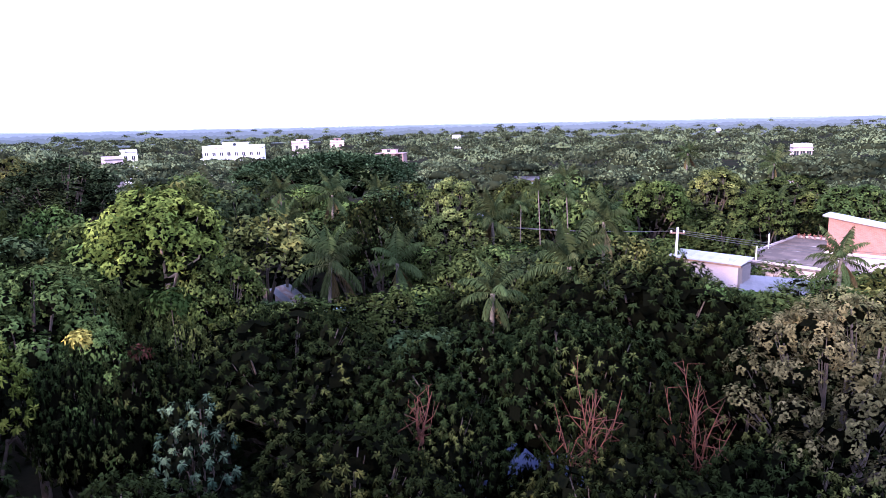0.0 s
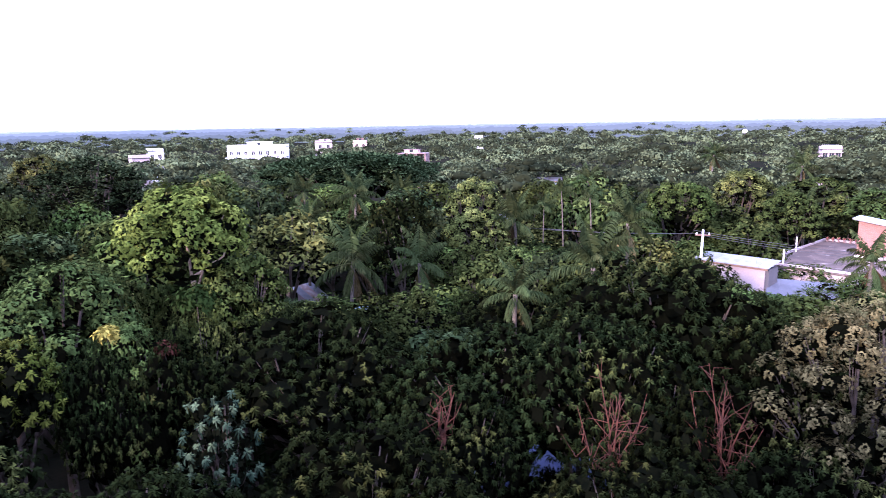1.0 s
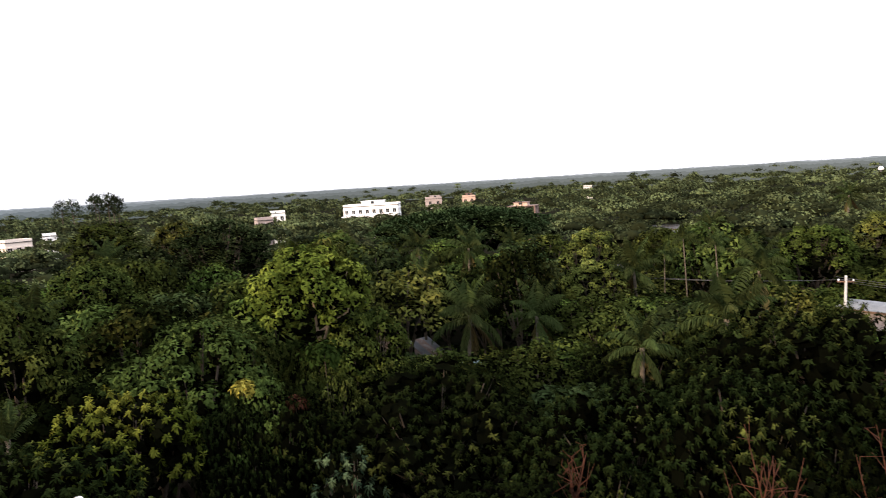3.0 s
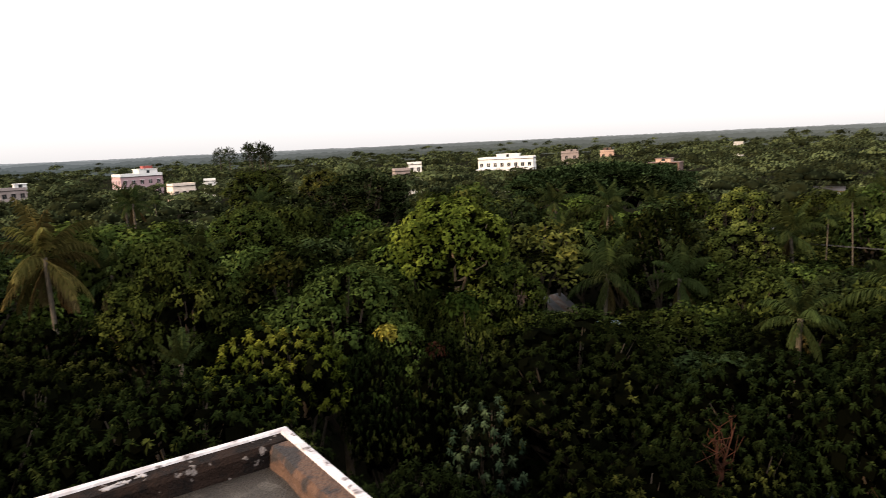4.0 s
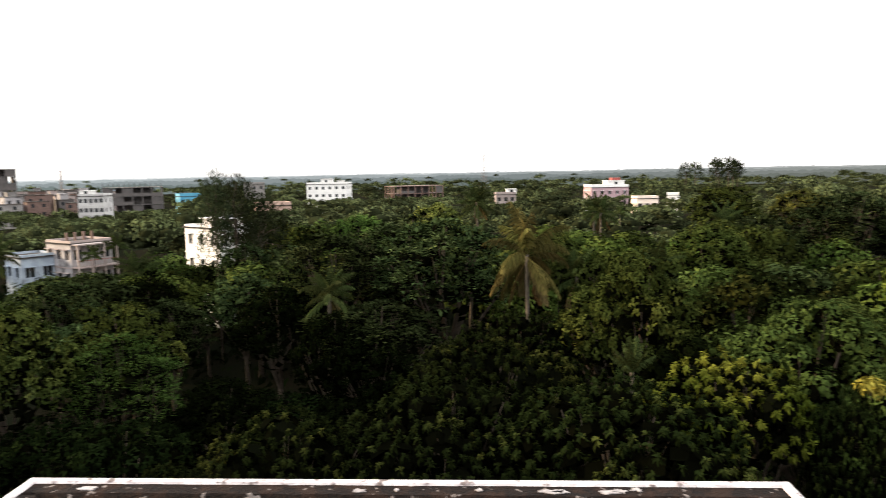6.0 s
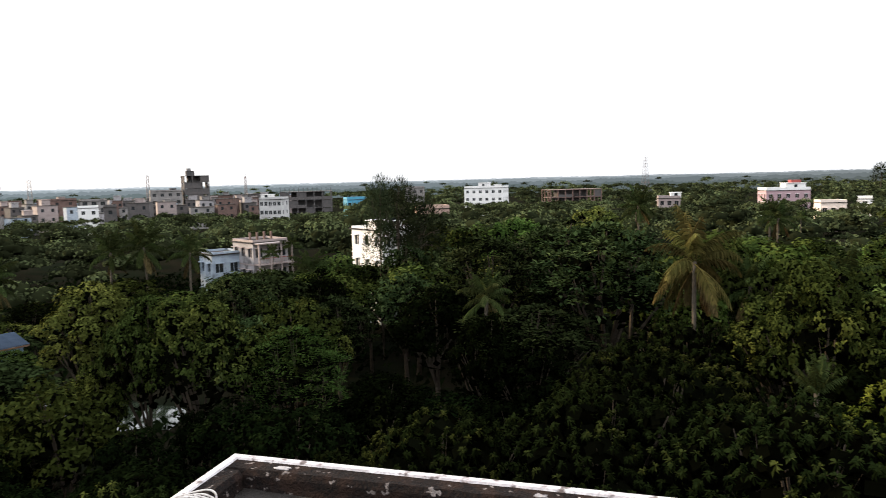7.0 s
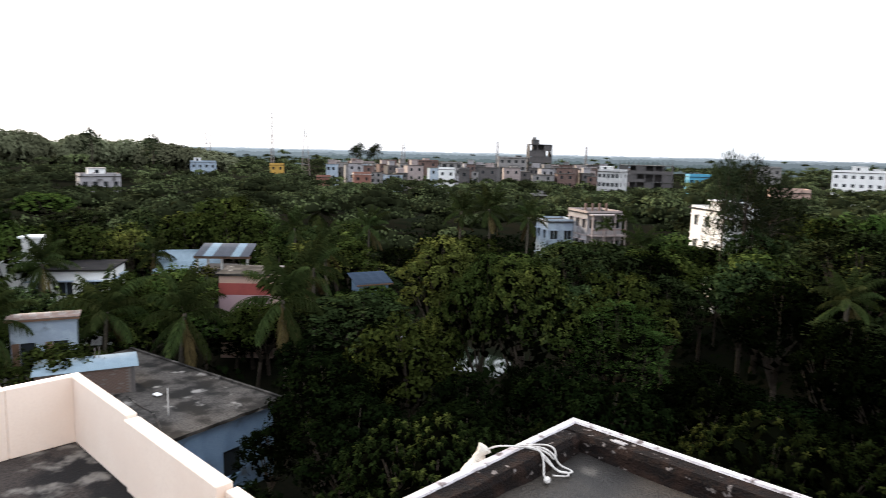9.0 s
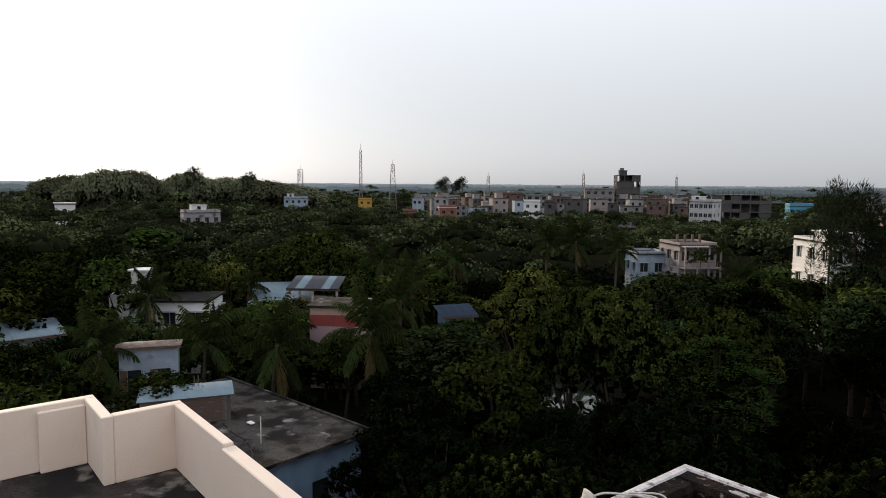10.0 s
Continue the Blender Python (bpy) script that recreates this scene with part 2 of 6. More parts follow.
RED = material("red_paint", (0.30, 0.062, 0.052), (0.24, 0.050, 0.042), 0.7, 0.7)
TIN = material("tin_sheet", (0.185, 0.192, 0.200), (0.120, 0.126, 0.138), 0.45, 0.7, metal=0.35, bump=0.05, spot=(0.198, 0.182, 0.176), spot_at=(0.66, 0.8))
BLUE_TIN = material("blue_tin_sheet", (0.195, 0.262, 0.310), (0.150, 0.205, 0.250), 0.5, 0.7, metal=0.25, bump=0.05, spot=(0.136, 0.112, 0.105), spot_at=(0.62, 0.78))
DEEP_BLUE_TIN = material("deep_blue_tin_sheet", (0.040, 0.060, 0.170), (0.090, 0.115, 0.210), 0.6, 0.9, metal=0.1, bump=0.05, spot=(0.05, 0.05, 0.06), spot_at=(0.6, 0.75))
RUST_TIN = material("rusty_tin_sheet", (0.200, 0.125, 0.098), (0.300, 0.262, 0.245), 0.7, 1.1, metal=0.15, bump=0.1, mix=(0.46, 0.56), spot=(0.161, 0.074, 0.046), spot_at=(0.58, 0.7))
DULL_TIN = material("dull_tin_sheet", (0.070, 0.073, 0.087), (0.049, 0.052, 0.063), 0.75, 0.7, metal=0.0, bump=0.05, spot=(0.105, 0.077, 0.063), spot_at=(0.6, 0.74))
STEEL = material("mast_steel", (0.12, 0.115, 0.115), (0.14, 0.095, 0.09), 0.6, 0.1, bump=0, spec=0.1)
POLE = material("pole_concrete", (0.420, 0.406, 0.385), (0.336, 0.322, 0.308), 0.9, 2.0)
CABLE = material("black_cable", (0.03, 0.03, 0.03), rough=0.6, bump=0)
WOOD = material("brown_wood", (0.15, 0.085, 0.05), (0.10, 0.055, 0.035), 0.7, 3.0)
SACK = material("white_sack", (0.70, 0.66, 0.58), (0.58, 0.53, 0.46), 0.85, 9.0, bump=0.6, fine=70)
ROPE = material("pale_rope", (0.68, 0.64, 0.60), (0.52, 0.48, 0.45), 0.85, 20.0, bump=0.5, fine=90)
SLATE_TIN = material("slate_blue_tin_sheet", (0.050, 0.068, 0.098), (0.036, 0.050, 0.074), 0.9, 0.7, bump=0.05, spot=(0.08, 0.07, 0.065), spot_at=(0.62, 0.78), spec=0.0)
BRICKWORK = bpy.data.materials.new("brickwork")
BRICKWORK.use_nodes = True
bn, bl = BRICKWORK.node_tree.nodes, BRICKWORK.node_tree.links
bt, bc, bmap = bn.new("ShaderNodeTexBrick"), bn.new("ShaderNodeTexCoord"), bn.new("ShaderNodeMapping")
bmap.inputs["Rotation"].default_value = (radians(90), 0, 0)
bl.new(bc.outputs["Object"], bmap.inputs["Vector"])
bl.new(bmap.outputs[0], bt.inputs["Vector"])
bt.inputs["Color1"].default_value, bt.inputs["Color2"].default_value, bt.inputs["Mortar"].default_value = (0.20, 0.088, 0.055, 1), (0.15, 0.064, 0.04, 1), (0.15, 0.115, 0.095, 1)
bt.inputs["Scale"].default_value, bt.inputs["Brick Width"].default_value, bt.inputs["Row Height"].default_value, bt.inputs["Mortar Size"].default_value = 1.0, 0.25, 0.078, 0.008
bl.new(bt.outputs["Color"], bn["Principled BSDF"].inputs["Base Color"])
bn["Principled BSDF"].inputs["Roughness"].default_value = 0.9
PLANT = material("potted_plants", (0.22, 0.04, 0.05), (0.08, 0.10, 0.03), 0.8, 4.0)

GLASS = bpy.data.materials.new("dark_window_glass")
GLASS.use_nodes = True
gp = GLASS.node_tree.nodes["Principled BSDF"]
gp.inputs["Base Color"].default_value, gp.inputs["Roughness"].default_value = (0.02, 0.024, 0.028, 1), 0.12
WATER = bpy.data.materials.new("pond_water")
WATER.use_nodes = True
wp = WATER.node_tree.nodes["Principled BSDF"]
wp.inputs["Base Color"].default_value, wp.inputs["Roughness"].default_value = (0.018, 0.024, 0.016, 1), 0.04
wk, wb = WATER.node_tree.nodes.new("ShaderNodeTexNoise"), WATER.node_tree.nodes.new("ShaderNodeBump")
wk.inputs["Scale"].default_value, wb.inputs["Strength"].default_value = 3.0, 0.06
WATER.node_tree.links.new(wk.outputs["Fac"], wb.inputs["Height"])
WATER.node_tree.links.new(wb.outputs[0], wp.inputs["Normal"])


# ---- mesh helpers ----
def mesh_of(name, verts, tris, mat, normals=None):
    """A triangle mesh from arrays; leaves may share the normals of the mass that they cover."""
    verts, tris = np.asarray(verts, np.float32), np.asarray(tris, np.int32)
    me = bpy.data.meshes.new(name)
    me.vertices.add(len(verts))
    me.vertices.foreach_set("co", verts.ravel())
    me.loops.add(tris.size)
    me.loops.foreach_set("vertex_index", tris.ravel())
    me.polygons.add(len(tris))
    me.polygons.foreach_set("loop_start", np.arange(0, tris.size, 3, dtype=np.int32))
    me.update(calc_edges=True)
    me.materials.append(mat)
    if normals is not None:
        me.polygons.foreach_set("use_smooth", np.ones(len(tris), bool))
        me.normals_split_custom_set_from_vertices(np.asarray(normals, np.float32))
    return me


def part(name, source, mat, parent=None, label="", m=None):
    """Links a bmesh, or a ready mesh, as one object under a thing."""
    if isinstance(source, bmesh.types.BMesh):
        me = bpy.data.meshes.new(name)
        source.to_mesh(me)
        source.free()
        me.materials.append(mat)
    else:
        me = source
    ob = new(name, me)
    ob.parent = parent
    if m is not None:
        ob.matrix_basis = m
    return tagged(ob, label)


def thing(name, label, category, m, group="", kind=""):
    ob = new(name)
    ob.empty_display_size = 0.2
    ob.matrix_basis = m
    return tagged(ob, label, category, group, kind)


def box(bm, x0, x1, y0, y1, z0, z1, bevel=0.0):
    made = bmesh.ops.create_cube(bm, size=1)["verts"]
    for v in made:
        v.co = Vector(((x0 + x1) / 2 + v.co.x * (x1 - x0), (y0 + y1) / 2 + v.co.y * (y1 - y0), (z0 + z1) / 2 + v.co.z * (z1 - z0)))
    if bevel:
        bmesh.ops.bevel(bm, geom=list({e for v in made for e in v.link_edges}), offset=bevel, segments=1, affect="EDGES")
    return bm


def box_mesh(*a, bevel=0.0):
    return box(bmesh.new(), *a, bevel=bevel)


def tube_arrays(points, radii, sides=6):
    """Vertices and triangles of a tapered tube along points."""
    pts = [Vector(p) for p in points]
    verts, tris = [], []
    for i, p in enumerate(pts):
        d = (pts[min(i + 1, len(pts) - 1)] - pts[max(i - 1, 0)]).normalized()
        s = d.cross(Vector((0.31, 0.95, 0.05))).normalized()
        t = d.cross(s)
        for k in range(sides):
            w = 2 * math.pi * k / sides
            verts.append(p + radii[i] * (math.cos(w) * s + math.sin(w) * t))
    for i in range(len(pts) - 1):
        for k in range(sides):
            a0, b0 = i * sides + k, i * sides + (k + 1) % sides
            tris += [(a0, b0, b0 + sides), (a0, b0 + sides, a0 + sides)]
    base = len(verts)
    verts.append(pts[-1])
    tris += [((len(pts) - 1) * sides + k, (len(pts) - 1) * sides + (k + 1) % sides, base) for k in range(sides)]
    return [tuple(v) for v in verts], tris


def joined(pieces):
    verts, tris = [], []
    for v, t in pieces:
        n = len(verts)
        verts += list(v)
        tris += [(a + n, b + n, c + n) for a, b, c in t]
    return verts, tris


def kites(base, along, up, length, width, fold=0.12, droop=0.0):
    """Folded leaf blades: base points, directions, upper sides, lengths and widths (arrays)."""
    along = along / np.maximum(np.linalg.norm(along, axis=1, keepdims=True), 1e-6)
    side = np.cross(along, up)
    side /= np.maximum(np.linalg.norm(side, axis=1, keepdims=True), 1e-6)
    top = np.cross(side, along)
    L, W = length[:, None], width[:, None]
    mid = base + along * L * 0.45 + top * W * fold
    tip = base + along * L
    tip[:, 2] -= droop * length
    v = np.stack([base, mid + side * W * 0.5, tip, mid - side * W * 0.5], 1).reshape(-1, 3)
    k = np.arange(len(base))[:, None] * 4
    return v, np.concatenate([k + [0, 1, 2], k + [0, 2, 3]], 1).reshape(-1, 3)


def chips(base, along, up, length, width):
    """Small leaf sprays far off: one three-cornered blade each."""
    along = along / np.maximum(np.linalg.norm(along, axis=1, keepdims=True), 1e-6)
    side = np.cross(along, up)
    side /= np.maximum(np.linalg.norm(side, axis=1, keepdims=True), 1e-6)
    L, W = length[:, None], width[:, None]
    v = np.stack([base - along * L * 0.4, base + along * L * 0.35 + side * W * 0.55, base + along * L * 0.5 - side * W * 0.45], 1).reshape(-1, 3)
    return v, np.arange(len(base) * 3).reshape(-1, 3)


def blades(base, along, up, length, width, droop):
    """Hanging leaves: one blade each, narrow at the stalk and blunt at the end."""
    side = unit(np.cross(along, up))
    L, W = length[:, None], width[:, None]
    fall = np.stack([np.zeros(len(base)), np.zeros(len(base)), -droop * length], 1)
    v = np.stack([base, base + along * L * 0.72 + side * W * 0.55 + fall * 0.6, base + along * L - side * W * 0.45 + fall], 1)
    return v.reshape(-1, 3), np.arange(len(base) * 3).reshape(-1, 3)


def unit(a):
    return a / np.maximum(np.linalg.norm(a, axis=1, keepdims=True), 1e-6)


# ---- trees ----
def lobes_of(rng, radius, z0, z1, count, size, flat=1.0):
    """Rounded masses of foliage spread over the upper side of a domed crown."""
    half, mid, out = (z1 - z0) / 2, (z0 + z1) / 2, []
    for i in range(count):
        uz = 1 - 1.3 * (i + 0.5) / count
        s, w = math.sqrt(max(1 - uz * uz, 0)), i * 2.39996 + rng.uniform(-0.35, 0.35)
        r = radius * size * rng.uniform(0.7, 1.25)
        f, h = rng.uniform(0.84, 1.06), r * flat * rng.uniform(0.85, 1.15)
        out.append((np.array([math.cos(w) * s * (radius - 0.7 * r) * f, math.sin(w) * s * (radius - 0.7 * r) * f, mid + uz * max(half - 0.8 * h, 0.1) * f]), r, h))
    return out


def crown_points(rng, lobes, per_m2, lower=0.25, rough=0.14, inner=0.25, gap=0.0):
    """Points on the outside of the masses, with outward directions."""
    P, N = [], []
    for c, r, h in lobes:
        n = int(per_m2 * 4 * math.pi * r * (0.5 * r + 0.5 * h))
        d = rng.normal(size=(n, 3))
        d /= np.linalg.norm(d, axis=1, keepdims=True)
        d = d[(d[:, 2] > -0.12) | (rng.random(n) < lower)]
        f = 1 + rng.normal(0, rough, len(d)) * 0.6
        f[rng.random(len(d)) < inner] *= 0.78
        P.append(c + d * np.array([r, r, h]) * f[:, None])
        q = d / np.array([r, r, h])
        N.append(q / np.linalg.norm(q, axis=1, keepdims=True))
    P, N = np.concatenate(P), np.concatenate(N)
    keep = np.ones(len(P), bool)
    for c, r, h in lobes:
        keep &= (((P - c) / np.array([r, r, h])) ** 2).sum(1) > 0.45
    P, N = P[keep], N[keep]
    if gap:                         # shoots keep their distance from one another
        taken = np.zeros(len(P), bool)
        for i in range(len(P)):
            near = P[:i][taken[:i]]
            taken[i] = not len(near) or ((near - P[i]) ** 2).sum(1).min() > gap * gap
        P, N = P[taken], N[taken]
    return P, N


def leaves_on(rng, P, N, style, each, length, width):
    """Leaf blades round every point: vertices, triangles, normals, and how pale each leaf is."""
    n = len(P) * each
    base, out = np.repeat(P, each, 0), np.repeat(N, each, 0)
    up = np.array([0, 0, 1.0])
    rnd = rng.normal(size=(n, 3))
    rnd /= np.linalg.norm(rnd, axis=1, keepdims=True)
    L = length * rng.uniform(0.7, 1.25, n)
    W = width * rng.uniform(0.75, 1.2, n)
    droop = 0.0
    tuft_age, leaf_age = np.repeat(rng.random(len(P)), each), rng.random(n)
    paleness = 0.55 * tuft_age + 0.45 * leaf_age
    if style == "rosette":          # whorls of arching leaves at each shoot's tip
        axis = unit(out * 0.5 + up * 0.75 + np.repeat(rng.normal(0, 0.16, (len(P), 3)), each, 0))
        ring = unit(np.cross(axis, rnd))
        el = np.radians(rng.uniform(-45, 62, n))[:, None]
        along = ring * np.cos(el) + axis * np.sin(el)
        upper = axis * np.cos(el) - ring * np.sin(el) + rnd[::-1] * 0.2
        swell = along * 0.6 + axis * 0.6 + out * 0.2
        # upright leaves paler, drooping ones darker: young growth plus top light in the colour
        paleness = 0.3 * tuft_age + 0.15 * leaf_age + 0.55 * (np.degrees(el[:, 0]) + 45) / 107
        droop = rng.uniform(0.3, 0.8, n)
    elif style == "flat":           # level sprays in layers
        along = rnd * np.array([1, 1, 0.22]) + out * 0.25
        base = base + rnd * np.array([0.35, 0.35, 0.08])
        upper = up + rnd * 0.35
        swell = out * 0.45 + up * 0.45
    elif style == "weep":           # hanging feathery twigs
        along = out * 0.6 + rnd * 0.45 - up * rng.uniform(0.1, 1.0, n)[:, None]
        base = base + rnd * 0.25
        upper, droop = out + up * 0.5 + rnd * 0.3, 0.25
        swell = out
    elif style == "needle":         # thin upright tufts
        along = out * 0.6 + rnd * 0.6 + up * 0.35
        base = base + rnd * 0.35
        upper = rnd[::-1]
        swell = out
    else:                           # sprays that lie over the outside of each mass
        along = np.cross(out, rnd) + rnd * 0.25 - up * 0.2
        base = base + rnd * 0.22 * length / 0.3
        upper, droop = out + up * 0.45 + rnd[::-1] * 0.4, 0.15
        swell = out
    own = 0.55 if style == "rosette" else 0.38
    normal = unit(unit(swell) * (1 - own) + unit(upper) * own)
    if style == "rosette":
        v, f = blades(base, along, upper, L, W, droop)
        return v, f, np.repeat(normal, 3, 0), np.repeat(paleness, 3)
    if style == "chip":
        v, f = chips(base, along, upper, L, W)
        return v, f, np.repeat(normal, 3, 0), np.repeat(paleness, 3)
    v, f = kites(base, along, upper, L, W, 0.15, droop)
    return v, f, np.repeat(normal, 4, 0), np.repeat(paleness, 4)


def make_tree(name, label, leaf, radius, height, foot, seed, style="spray", per_m2=3.0, each=7, length=0.4, width=0.2, lobes=8, size=0.48,
              flat=0.8, bark=None, trunk=0.2, lower=0.10, fork=0.35, twigs=3, core=20, limbs=0, gap=2.5):
    """A tree at the origin: a trunk with limbs to every mass of its crown, and the crown's leaves."""
    rng = np.random.default_rng(seed)
    tree = thing(name, label, "tree", Matrix(), group="trees")
    masses = lobes_of(rng, radius, foot, height, lobes, size, flat)
    pieces = []
    split = height * fork
    bend = rng.normal(0, 0.25, 2)
    pieces.append(tube_arrays([(0, 0, -0.3), (bend[0] * 0.5, bend[1] * 0.5, split * 0.5), (bend[0], bend[1], split)], [trunk * 1.25, trunk, trunk * 0.85], 8))
    for c, r, h in masses[::(limbs or (2 if twigs > 1 else 5))]:
        p0, p2 = Vector((bend[0], bend[1], split * rng.uniform(0.85, 1.0))), Vector(c) + Vector((0, 0, h * 0.35))
        p1 = p0.lerp(p2, 0.5) + Vector((rng.normal(0, 0.25), rng.normal(0, 0.25), 0.15))
        pieces.append(tube_arrays([p0, p1, p2], [trunk * 0.6, trunk * 0.36, trunk * 0.1], 5))
        for _ in range(twigs):
            q = Vector(c) + Vector(rng.normal(0, 0.3, 3) * np.array([r, r, h]))
            pieces.append(tube_arrays([p1.lerp(p2, 0.4), p1.lerp(q, 0.6), q], [trunk * 0.22, trunk * 0.14, trunk * 0.04], 4))
    part("trunk", mesh_of("trunk", *joined(pieces), bark or BARK), None, tree)
    P, N = crown_points(rng, masses, per_m2, lower, *((0.04, 0.0, length * gap) if style == "rosette" else (0.07, 0.12)))
    # inner blades that fill the crown with painted dark
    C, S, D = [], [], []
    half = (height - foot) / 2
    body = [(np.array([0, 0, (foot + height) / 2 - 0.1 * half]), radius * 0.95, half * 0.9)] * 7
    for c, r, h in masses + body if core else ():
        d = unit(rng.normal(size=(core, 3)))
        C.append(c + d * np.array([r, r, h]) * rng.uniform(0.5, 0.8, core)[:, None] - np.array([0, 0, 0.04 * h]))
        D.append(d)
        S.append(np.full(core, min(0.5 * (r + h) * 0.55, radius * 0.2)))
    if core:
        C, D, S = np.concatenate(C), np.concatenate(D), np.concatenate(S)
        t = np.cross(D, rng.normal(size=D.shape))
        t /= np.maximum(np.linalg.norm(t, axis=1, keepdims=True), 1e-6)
        part("inner_leaves", mesh_of("inner_leaves", *kites(C - t * S[:, None] * 0.5, t, D, S, S * 0.8, 0.05, 0.0), LEAF["inner"]), None, tree, "inner leaves and twigs painted near-black as crown shade")
    v, f, normals, paleness = leaves_on(rng, P, N, style, each, length, width)
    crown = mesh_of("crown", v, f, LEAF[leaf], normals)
    crown.attributes.new("tone", "FLOAT", "POINT").data.foreach_set("value", paleness.astype(np.float32))
    part("crown", crown, None, tree)
    tree["r"], tree["h"] = radius, height
    return tree


PLANTED = []      # x, y, radius, height of all that stands
SIGHTS = []       # yaw from, yaw to, distance, height above which the view to a place is open


def polar(x, y):
    return math.degrees(math.atan2(-(x + 1.0), y)), math.hypot(x + 1.0, y)


def sight(x, y, radius, z):
    w, d = polar(x, y)
    half = math.degrees(radius / d)
    SIGHTS.append((w - half, w + half, d - 1, z))


COVER = []        # x, y, height, crown radius of wood crowns that stand before far houses


def cover(x, y, width, z):
    """Uneven crowns before a far house, up to the height at which it comes out of the wood."""
    w, d = polar(x, y)
    if d < 110:
        return
    rng = random.Random(int(abs(x * 10)))
    count = max(2, round(width / 2.6))
    for k in range(count):
        near = d - width * 0.5 - rng.uniform(5, 11)
        side = radians(w) + ((k + 0.5) / count - 0.5) * (width + 2.5) / d
        top = 17.15 - (17.15 - z) * near / d
        COVER.append((-1 - near * math.sin(side), near * math.cos(side), top + rng.uniform(-0.7, 0.5), rng.uniform(2.2, 3.4), d))


def plant(tree, x, y, height, radius, turn=None, keep=None, label=""):
    """A copy of a tree, scaled to a height and crown radius."""
    sxy, sz = radius / tree["r"], height / tree["h"]
    turn = random.uniform(0, 360) if turn is None else turn
    made = copy_thing(tree, pose(x, y, 0, 0, 0, turn) @ Matrix.Diagonal((sxy, sxy, sz, 1)))
    PLANTED.append((x, y, radius, height))
    if keep:
        sight(x, y, radius * 0.7, height - keep)
    return tagged(made, label)


# ---- palms ----
def frond_mesh(name, length, rise, sag, leaf, seed, count=28, blade=0.62):
    """A feather leaf that leaves the crown along +x at an angle and arches over."""
    rng = np.random.default_rng(seed)
    pts, d, p = [], rise, np.zeros(3)
    for i in range(11):
        pts.append(p.copy())
        p = p + length / 10 * np.array([math.cos(d), 0, math.sin(d)])
        d -= sag / 10 * (0.5 + i / 9)
    pts = np.array(pts)
    stem = tube_arrays(pts, [0.035 * (1 - i / 12) for i in range(11)], 4)
    t = np.repeat(np.linspace(0.14, 0.99, count), 2)
    side = np.tile([1.0, -1.0], count)
    k = np.minimum((t * 10).astype(int), 9)
    base = pts[k] + (pts[k + 1] - pts[k]) * (t * 10 - k)[:, None]
    along = (pts[k + 1] - pts[k]) * 10 / length
    out = np.stack([np.zeros_like(t), side, np.zeros_like(t)], 1)
    n = np.cross(along, np.tile([0, 1.0, 0], (len(t), 1)))
    drop = np.array([0, 0, -1.0]) * rng.uniform(0.5, 1.0, len(t))[:, None]
    way = out * 0.66 + along * 0.6 + drop * 0.68 + rng.normal(0, 0.1, (len(t), 3))
    L = blade * np.sin(np.pi * (0.12 + 0.8 * t)) * rng.uniform(0.8, 1.15, len(t))
    v, f = kites(base, way, -n, L, np.full(len(t), 0.08), 0.1, 0.45)
    return mesh_of(name, *joined([stem, ([tuple(q) for q in v], [tuple(q) for q in f])]), LEAF[leaf])


FROND = [frond_mesh("frond", 2.75, radians(r), radians(s), "frond", i) for i, (r, s) in enumerate(((82, 48), (66, 80), (48, 95), (26, 92), (2, 76), (-26, 48)))]
DRY_FROND = [frond_mesh("dry_frond", 2.75, radians(r), radians(s), "dry_frond", i) for i, (r, s) in enumerate(((80, 50), (62, 85), (42, 100), (18, 95), (-8, 76), (-34, 48)))]
OLD_FROND = [frond_mesh("old_frond", 2.55, radians(r), radians(s), "old_frond", 20 + i) for i, (r, s) in enumerate(((-40, 40), (-58, 25)))]
STIFF_FROND = [frond_mesh("stiff_frond", 1.5, radians(r), radians(s), "frond", 40 + i, 16, 0.3) for i, (r, s) in enumerate(((86, 12), (68, 22), (46, 34)))]
SHORT_FROND = [frond_mesh("short_frond", 1.5, radians(r), radians(s), "frond", 30 + i, 18, 0.5) for i, (r, s) in enumerate(((75, 50), (45, 80), (15, 70)))]


def make_palm(seed, label, height=9.0, fronds=FROND, count=17, old=2, thick=0.14, name="coconut_palm"):
    rng = random.Random(seed)
    palm = thing(name, label, "palm", Matrix(), group="palms")
    lean = Vector((rng.uniform(-0.5, 0.5), rng.uniform(-0.5, 0.5), 0))
    pts = [Vector((0, 0, -0.3)) + lean * (i / 8) ** 2 + Vector((0, 0, (height + 0.3) * i / 8)) for i in range(9)]
    part("trunk", mesh_of("trunk", *tube_arrays(pts, [thick * (1.5 if i == 0 else 1.08 - 0.03 * i) for i in range(9)], 8), BARK_PALM), None, palm)
    top = pts[-1]
    for i in range(count):
        k = min(int(i / count * len(fronds)), len(fronds) - 1)
        turn = i * 137.5 + rng.uniform(-12, 12)
        s = rng.uniform(0.88, 1.12)
        m = Matrix.Translation(top + Vector((0, 0, 0.15 - 0.02 * i))) @ pose(0, 0, 0, rng.uniform(-14, 14), rng.uniform(-8, 8), turn) @ Matrix.Scale(s, 4)
        part("frond", fronds[k], None, palm, "", m)
    for i in range(old):
        m = Matrix.Translation(top - Vector((0, 0, 0.3))) @ pose(0, 0, 0, 0, 0, i * 71 + rng.uniform(0, 30))
        part("old_frond", OLD_FROND[i % 2], None, palm, "brown drooping old frond", m)
    palm["r"], palm["h"] = 2.4, height
    return palm


